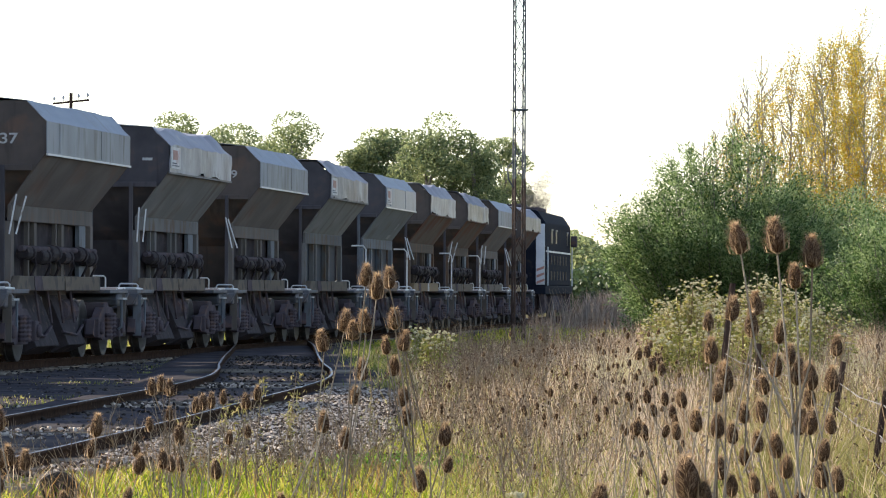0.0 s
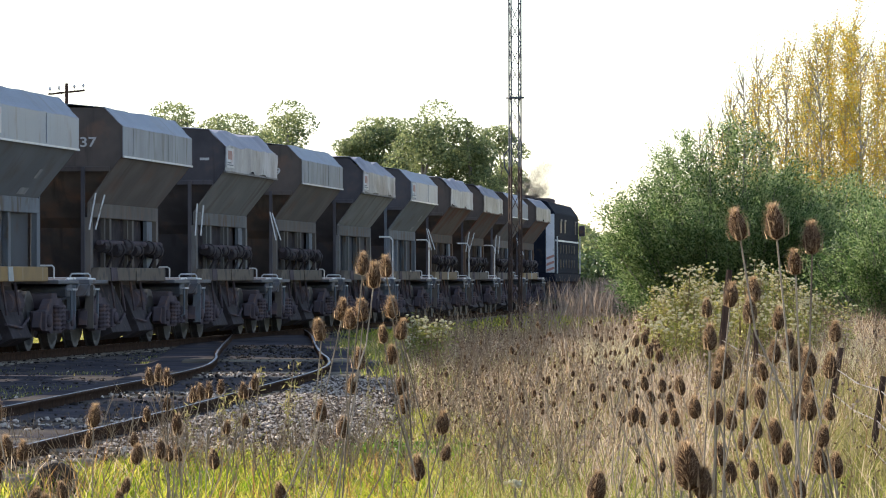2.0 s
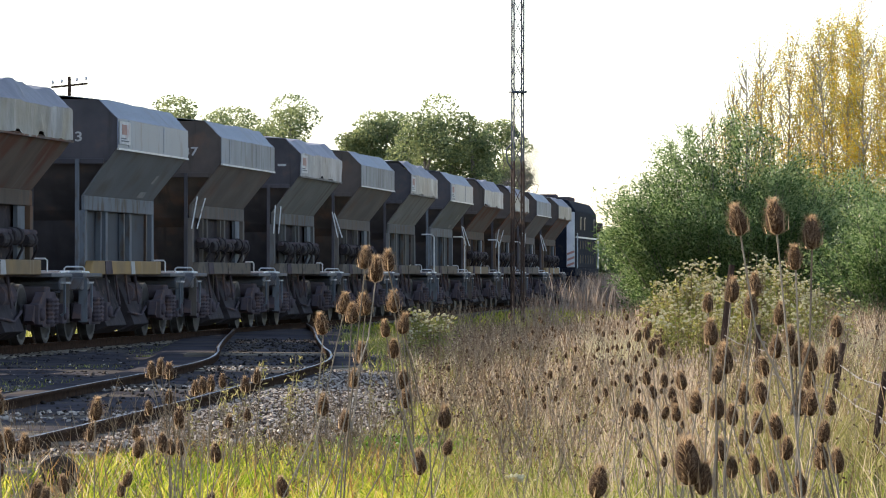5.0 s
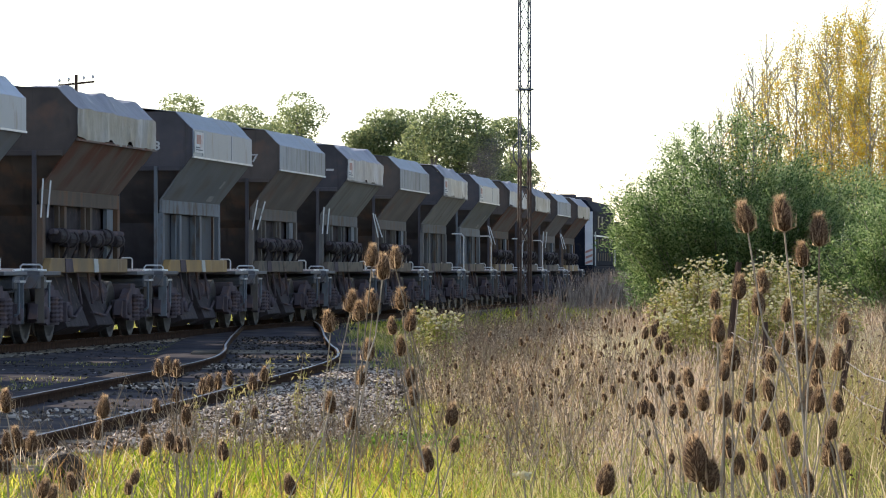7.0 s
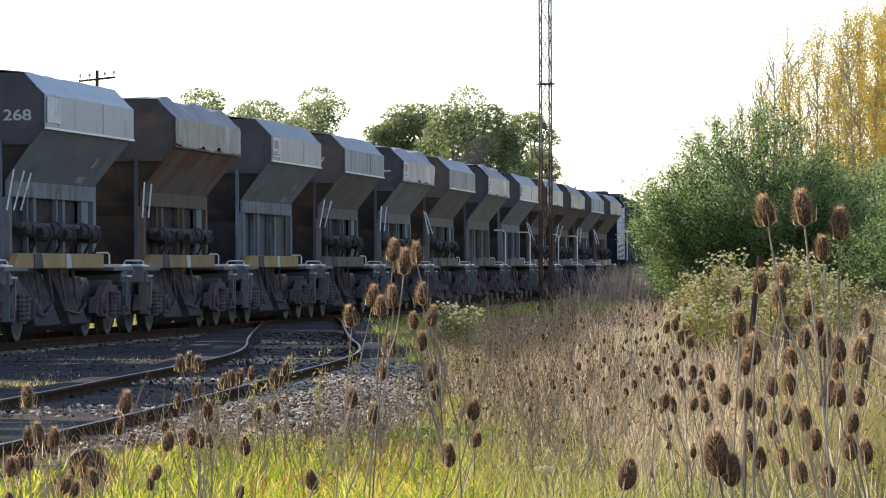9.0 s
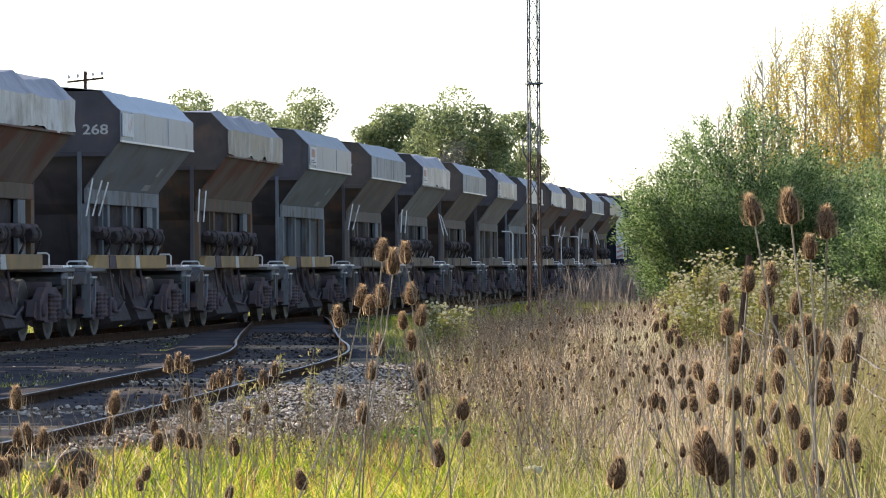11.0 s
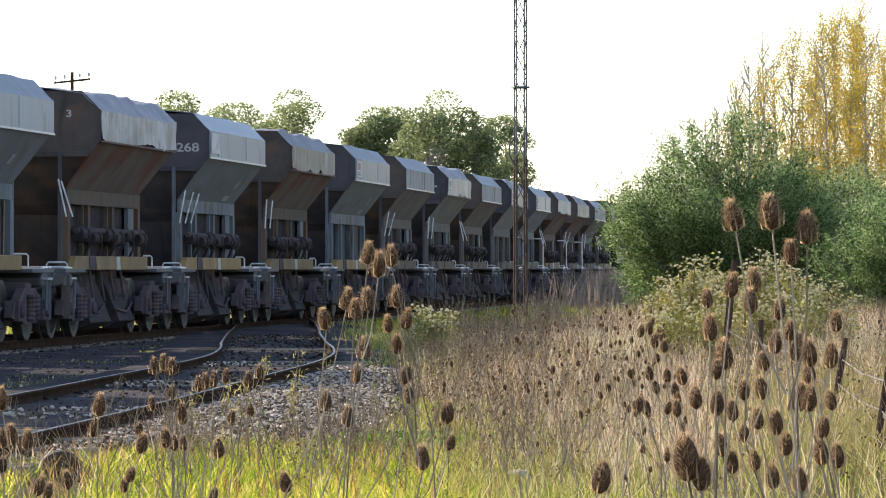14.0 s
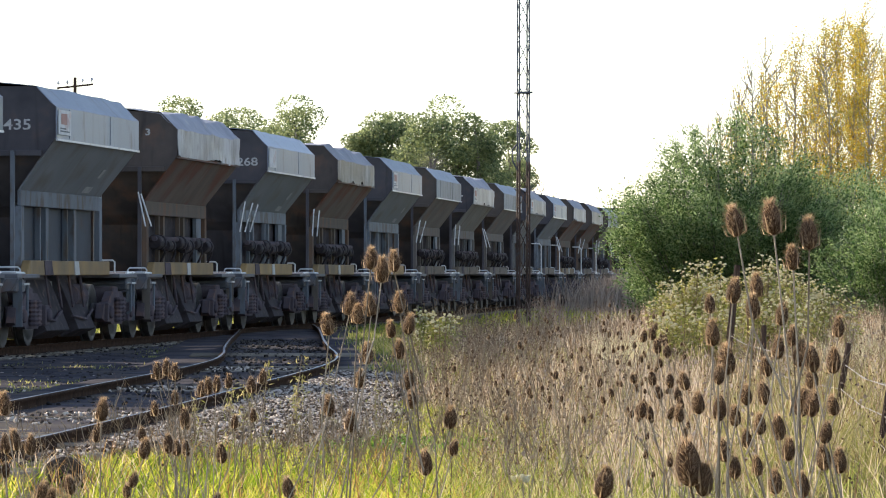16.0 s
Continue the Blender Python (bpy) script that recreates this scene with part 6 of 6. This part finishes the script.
NEAR_C = [(-166, 50, 9.6, 0.9), (-152, 64, 10.0, 0.85), (-128, 50, 9.8, 0.95), (-76, 46, 9.8, 0.9), (-202, 86, 9.6, 0.9), (-62, 84, 10.0, 0.9), (-134, 140, 10.0, 0.95), (-150, 180, 10.4, 0.85), (-78, 128, 10.6, 0.9),
          (-64, 186, 10.0, 0.85), (-202, 232, 9.8, 0.9), (-163, 260, 9.8, 0.9), (-55, 224, 10.2, 0.85), (12, 258, 9.6, 0.95), (-30, 340, 9.0, 1.0), (-272, 378, 9.4, 0.9), (16, 308, 11, 0.8), (-90, 90, 10.6, 0.8)]
NEAR_D = [(600, 60, 9.0, 0.9), (618, 96, 9.6, 0.85), (470, 40, 9.8, 0.8), (592, 118, 9.2, 0.9), (700, 78, 9.4, 0.85), (500, 300, 8.6, 0.9), (560, 250, 9.0, 0.85), (598, 262, 8.4, 0.95), (612, 300, 8.8, 0.9),
          (576, 150, 10.0, 0.85), (690, 215, 9.6, 0.85), (430, 180, 10.4, 0.85), (418, 236, 10.8, 0.8), (640, 370, 8.0, 0.9)]
left_over = sorted(NEAR + NEAR_B + NEAR_C + NEAR_D, key=lambda h: h[1])
count = 0
while left_over:
    # the highest head crowns a plant; heads near below it stand on its side stems
    px, down, y, k = left_over.pop(0)
    rnd = random.Random(300 + count)
    kin = [h for h in left_over if abs(h[0] - px) < 74 and 14 < h[1] - down < 200 and abs(h[2] - y) < 1.8]
    kin = sorted(kin, key=lambda h: abs(h[0] - px) + 0.3 * (h[1] - down))[:rnd.choice((2, 3, 4))]
    if count == 0:
        kin = [h for h in left_over if h[0] > 500 and h[1] < 0]
    left_over = [h for h in left_over if h not in kin]
    x, z = by_eye(px, down, y)
    z -= 0.017 if px > 300 else 0.0
    lean = rnd.uniform(-0.2, 0.2)
    side = [((h[0] - px) / 8142 * y, (h[1] - down) / 8142 * y, h[3] * 0.72 * y / h[2]) for h in kin]
    plant = teasel(x - lean, y, z + 0.027 * k, side, 300 + count, k * 0.72, lean, exact=True)
    if px > 400:
        swaying.append((plant, 0.033 if count == 0 else 0.02))
    count += 1

# plants further into the field, with several heads each
FAR = [(-505, 178, 15.0), (-488, 176, 15.4), (-474, 182, 15.2), (-415, 212, 15.6), (-402, 210, 15.8), (-428, 218, 16.0), (-775, 244, 11.0), (-605, 252, 11.4), (-774, 290, 13.0), (-756, 296, 12.0), (-730, 298, 12.4), (-380, 190, 18.0), (-320, 190, 17.0), (-614, 270, 13.0), (-391, 306, 13.0), (-530, 301, 12.5), (-485, 288, 13.0), (-458, 248, 14.0), (-338, 212, 16.0),
       (380, 120, 18.0), (396, 128, 18.6), (370, 100, 19.0), (354, 116, 20.0), (372, 186, 17.0), (352, 260, 15.5), (366, 262, 16.0), (384, 200, 18.0), (402, 190, 17.0), (416, 204, 18.0)]
for i, (px, down, y) in enumerate(FAR):
    x, z = by_eye(px, down, y)
    rnd = random.Random(500 + i)
    teasel(x, y, z + 0.035, [(rnd.uniform(-0.10, 0.10), rnd.uniform(0.05, 0.25)) for _ in range(rnd.choice((0, 1, 1, 2)))], 500 + i, 0.8)
rnd = random.Random(77)
for i in range(48):
    y = rnd.uniform(20, 48)
    px = rnd.choice((rnd.uniform(-40, 330), rnd.uniform(150, 400), rnd.uniform(330, 420)))
    z = rnd.uniform(0.75, 1.12)
    if y < 24 and px < 60:
        continue
    teasel(bearing(px, y), y, z, [(rnd.uniform(-0.14, 0.14), rnd.uniform(0.06, 0.3)) for _ in range(rnd.choice((1, 2, 3)))], 700 + i, rnd.uniform(0.5, 0.8), rnd.uniform(-0.12, 0.12))



def dried_flower(px, down, y):
    """A dry stem that carries one ragged pale cluster of seed fluff."""
    x, z = by_eye(px, down, y)
    f = new("dried_flower")
    f.matrix_basis = pose(x, y, ground_z(x, y))
    tagged(f, "dry stem with a ragged pale cluster of seed fluff", "wild plant", "pale flowering weeds")
    rnd = random.Random(5)
    bm = bmesh.new()
    tube(bm, [(0.05, 0, -0.03), (0.02, 0, z * 0.55), (0, 0, z - 0.01)], [0.004, 0.003, 0.002], 5)
    part("stem", bm, M["stem"], f)
    for k in range(11):
        at = Matrix.Translation((rnd.gauss(0, 0.013), rnd.gauss(0, 0.013), z + rnd.gauss(0, 0.008)))
        part("flower_head", rnd.choice(FLUFF), None, f, at=at @ pose(0, 0, 0, rnd.uniform(0, 90), 0, rnd.uniform(0, 360)) @ Matrix.Scale(rnd.uniform(0.2, 0.4), 4))


dried_flower(141, 362, 14.0)

# ---------------------------------------------------------------- log beside the ballast
log = new("cut_log")
log.matrix_basis = pose(bearing(-674, 27.4), 27.4, 0.13, 0, 0, 10)
tagged(log, "short dark cut log lying in the grass by the ballast", "log")
bm = bmesh.new()
lathe(bm, [(-0.18, 0.105), (-0.165, 0.122), (0.0, 0.125), (0.2, 0.12), (0.22, 0.10)], 22, "y", (0, 0, 0.085))
for v in bm.verts:
    v.co += Vector((noise.noise(v.co * 9), 0, noise.noise(v.co * 9 + Vector((5, 0, 0))))) * 0.012
part("wood", bm, M["log"], log)

# ---------------------------------------------------------------- exhaust smoke
plume = new("exhaust_smoke")
tagged(plume, "thin grey exhaust smoke hanging behind the locomotive roof", "smoke")
for k in range(7):
    u = k / 6
    c = np.array((-0.45 + 0.95 * u, 0.3 * u, 4.45 + 1.15 * u)) if k % 2 == 0 else np.array((0.0 + 0.5 * u, 0.2, 4.35 + 0.5 * u))
    cloud = c + RNG.normal(size=(4200, 3)) * (0.12 + 0.14 * u) * np.array([1.1, 1.2, 0.9])
    tagged(part("puff", leaf_mesh("puff", cloud, 0.017, 0.9, M["smoke"]), None, plume), kind="stuff")
plume.matrix_basis = pose(3.6, 170, 0)

# ---------------------------------------------------------------- ballast stones and sleepers


def stones(name, n, centre, near, far, y0, y1, size, label, limit=None, lift=0.255, mat="ballast"):
    """Loose broken stones strewn on the bed."""
    y = np.sqrt(RNG.uniform(y0 * y0, y1 * y1, n))
    off = RNG.uniform(near, far, n)
    if limit:
        keep = off < np.array([limit(b) for b in y]) + RNG.normal(size=n) * 0.12
        y, off = y[keep], off[keep]
        n = len(y)
    x = np.array([centre(b) for b in y]) + off
    z = np.array([max(ground_z(a, b), lift - 0.10 * max(0, abs(o) - 1.3)) for a, b, o in zip(x, y, off)]) + RNG.uniform(-0.008, 0.016, n)
    base = np.array([(-1, -0.8, -0.4), (1, -0.7, -0.5), (0.9, 0.9, -0.4), (-0.8, 1, -0.5), (-0.6, -0.5, 0.6), (0.7, -0.6, 0.5), (0.5, 0.6, 0.7), (-0.7, 0.5, 0.4)])
    s = size * RNG.uniform(0.5, 1.3, n)
    a = RNG.uniform(0, 2 * np.pi, n)
    v = base[None] * (1 + 0.35 * RNG.normal(size=(n, 8, 1)) * 0.6 + 0.12 * RNG.normal(size=(n, 8, 3)))
    v = v * s[:, None, None] * np.array([1, 0.8, 0.85])
    for i, j in ((0, 2), (1, 2)):
        g = RNG.normal(size=n) * 0.6
        c, q = np.cos(g)[:, None], np.sin(g)[:, None]
        u, w = v[..., i] * c - v[..., j] * q, v[..., i] * q + v[..., j] * c
        v[..., i], v[..., j] = u, w
    c, q = np.cos(a)[:, None], np.sin(a)[:, None]
    v = np.stack([v[..., 0] * c - v[..., 1] * q, v[..., 0] * q + v[..., 1] * c, v[..., 2]], -1) + np.stack([x, y, z], 1)[:, None]
    f = np.array([(0, 3, 2, 1), (4, 5, 6, 7), (0, 1, 5, 4), (1, 2, 6, 5), (2, 3, 7, 6), (3, 0, 4, 7)])
    f = (np.arange(n)[:, None, None] * 8 + f[None]).reshape(-1, 4)
    return tagged(new(name, raw(name, v.reshape(-1, 3), f, M[mat])), label, "ballast", kind="stuff")


stones("ballast_stones", 37000, siding_x, 0.92, 2.6, 26, 54, 0.0195, "loose pale grey ballast beside the siding", bank)
# Pale stones imitate strips of sunlight that cross the bed here.
for y0, y1 in ((35.4, 38.2), (45.0, 47.2), (54.6, 56.0)):
    stones("ballast_stones", 200, siding_x, -0.72, 0.72, y0, y1, 0.024, "pale stones in place of sunlit strips between the siding rails")
stones("ballast_stones", 1500, siding_x, -0.7, 0.7, 36, 80, 0.022, "dark ballast between the siding rails, shade in its colour", mat="shadestone")
stones("ballast_stones", 4500, siding_x, -4.8, -0.85, 30, 75, 0.026, "dark ballast between the two tracks, shade in its colour", lift=0.2, mat="shadestone")
stones("ballast_stones", 500, siding_x, -4.6, -0.85, 27, 75, 0.026, "ballast between the two tracks", lift=0.20)
stones("ballast_stones", 3000, main_x, 0.8, 1.9, 44, 110, 0.030, "dark ballast along the main line, shade in its colour", lift=0.20, mat="shadestone")

sl = new("siding_sleepers")
tagged(sl, "old grey wooden sleepers of the siding", "sleepers", kind="structure")
bm = bmesh.new()
box(bm, -1.25, 1.25, -0.12, 0.12, -0.10, 0.06)
sleeper_mesh = mesh_of("sleeper", bevelled(bm, 0.015), M["sleeper"])
yy = 27.0
rnd = random.Random(9)
while yy < 96:
    g = math.degrees(math.atan((siding_x(yy + 0.5) - siding_x(yy - 0.5))))
    part("sleeper", sleeper_mesh, None, sl, at=pose(siding_x(yy) + rnd.uniform(-0.05, 0.05), yy, (0.212 if yy < 37 or any(a < yy < a + 2.6 for a in (35.6, 45.0, 54.4, 64.0)) else 0.165) + rnd.uniform(-0.02, 0.012), 0, 0, -g + rnd.uniform(-1.5, 1.5)))
    yy += 0.66
ml = new("main_line_sleepers")
tagged(ml, "dark wooden sleepers of the main line", "sleepers", kind="structure")
yy = 40.0
while yy < 215:
    g = math.degrees(math.atan(slope_x(yy)))
    part("sleeper", sleeper_mesh, None, ml, at=pose(main_x(yy), yy, 0.165, 0, 0, -g + rnd.uniform(-1, 1)))
    yy += 0.66


# ---------------------------------------------------------------- movement
def motions():
    seconds = [1.0 * k for k in range(17)]
    fine = [0.2 * k for k in range(81)]

    def roll(sets, where):
        start = where(0)
        for axle in sets:
            p = axle.matrix_basis.translation.copy()
            walk(axle, [(t, Matrix.Translation(p) @ Matrix.Rotation(-(where(t) - start) / 0.45, 4, 'X')) for t in fine])
    for (wagon, sets), i in wagons:
        walk(wagon, [(t, main_pose(wagon_y(i, t))) for t in seconds])
        roll(sets, lambda t: wagon_y(i, t))
    walk(loco, [(t, main_pose(loco_y(t))) for t in seconds])
    roll(loco_sets, loco_y)
    # the smoke hangs, then drifts off against the trees
    walk(plume, [(t, pose(x, y, z)) for t, x, y, z in ((0, 3.5, 170, 0), (2.5, 3.6, 170, 0), (4, 3.6, 170, 0.1), (5, 3.1, 171, 0.3), (6.5, 1.8, 173, 0.5), (8, 0.6, 176, 0.5), (11, -0.3, 182, 0.4), (16, -0.9, 190, 0.4))])
    wind = [(0, 14), (1, 17), (2.5, 20), (4, 15), (7, 16), (8.5, 15), (11, 11), (12, 12), (12.5, 8), (13, 6), (13.5, -1), (14, 2), (14.5, 5), (15, 3), (16, 0)]
    for plant, bend in swaying:
        foot = plant.matrix_basis.translation.copy()
        walk(plant, [(t, pose(*foot, 0, bend * w, 0)) for t, w in wind])


motions()
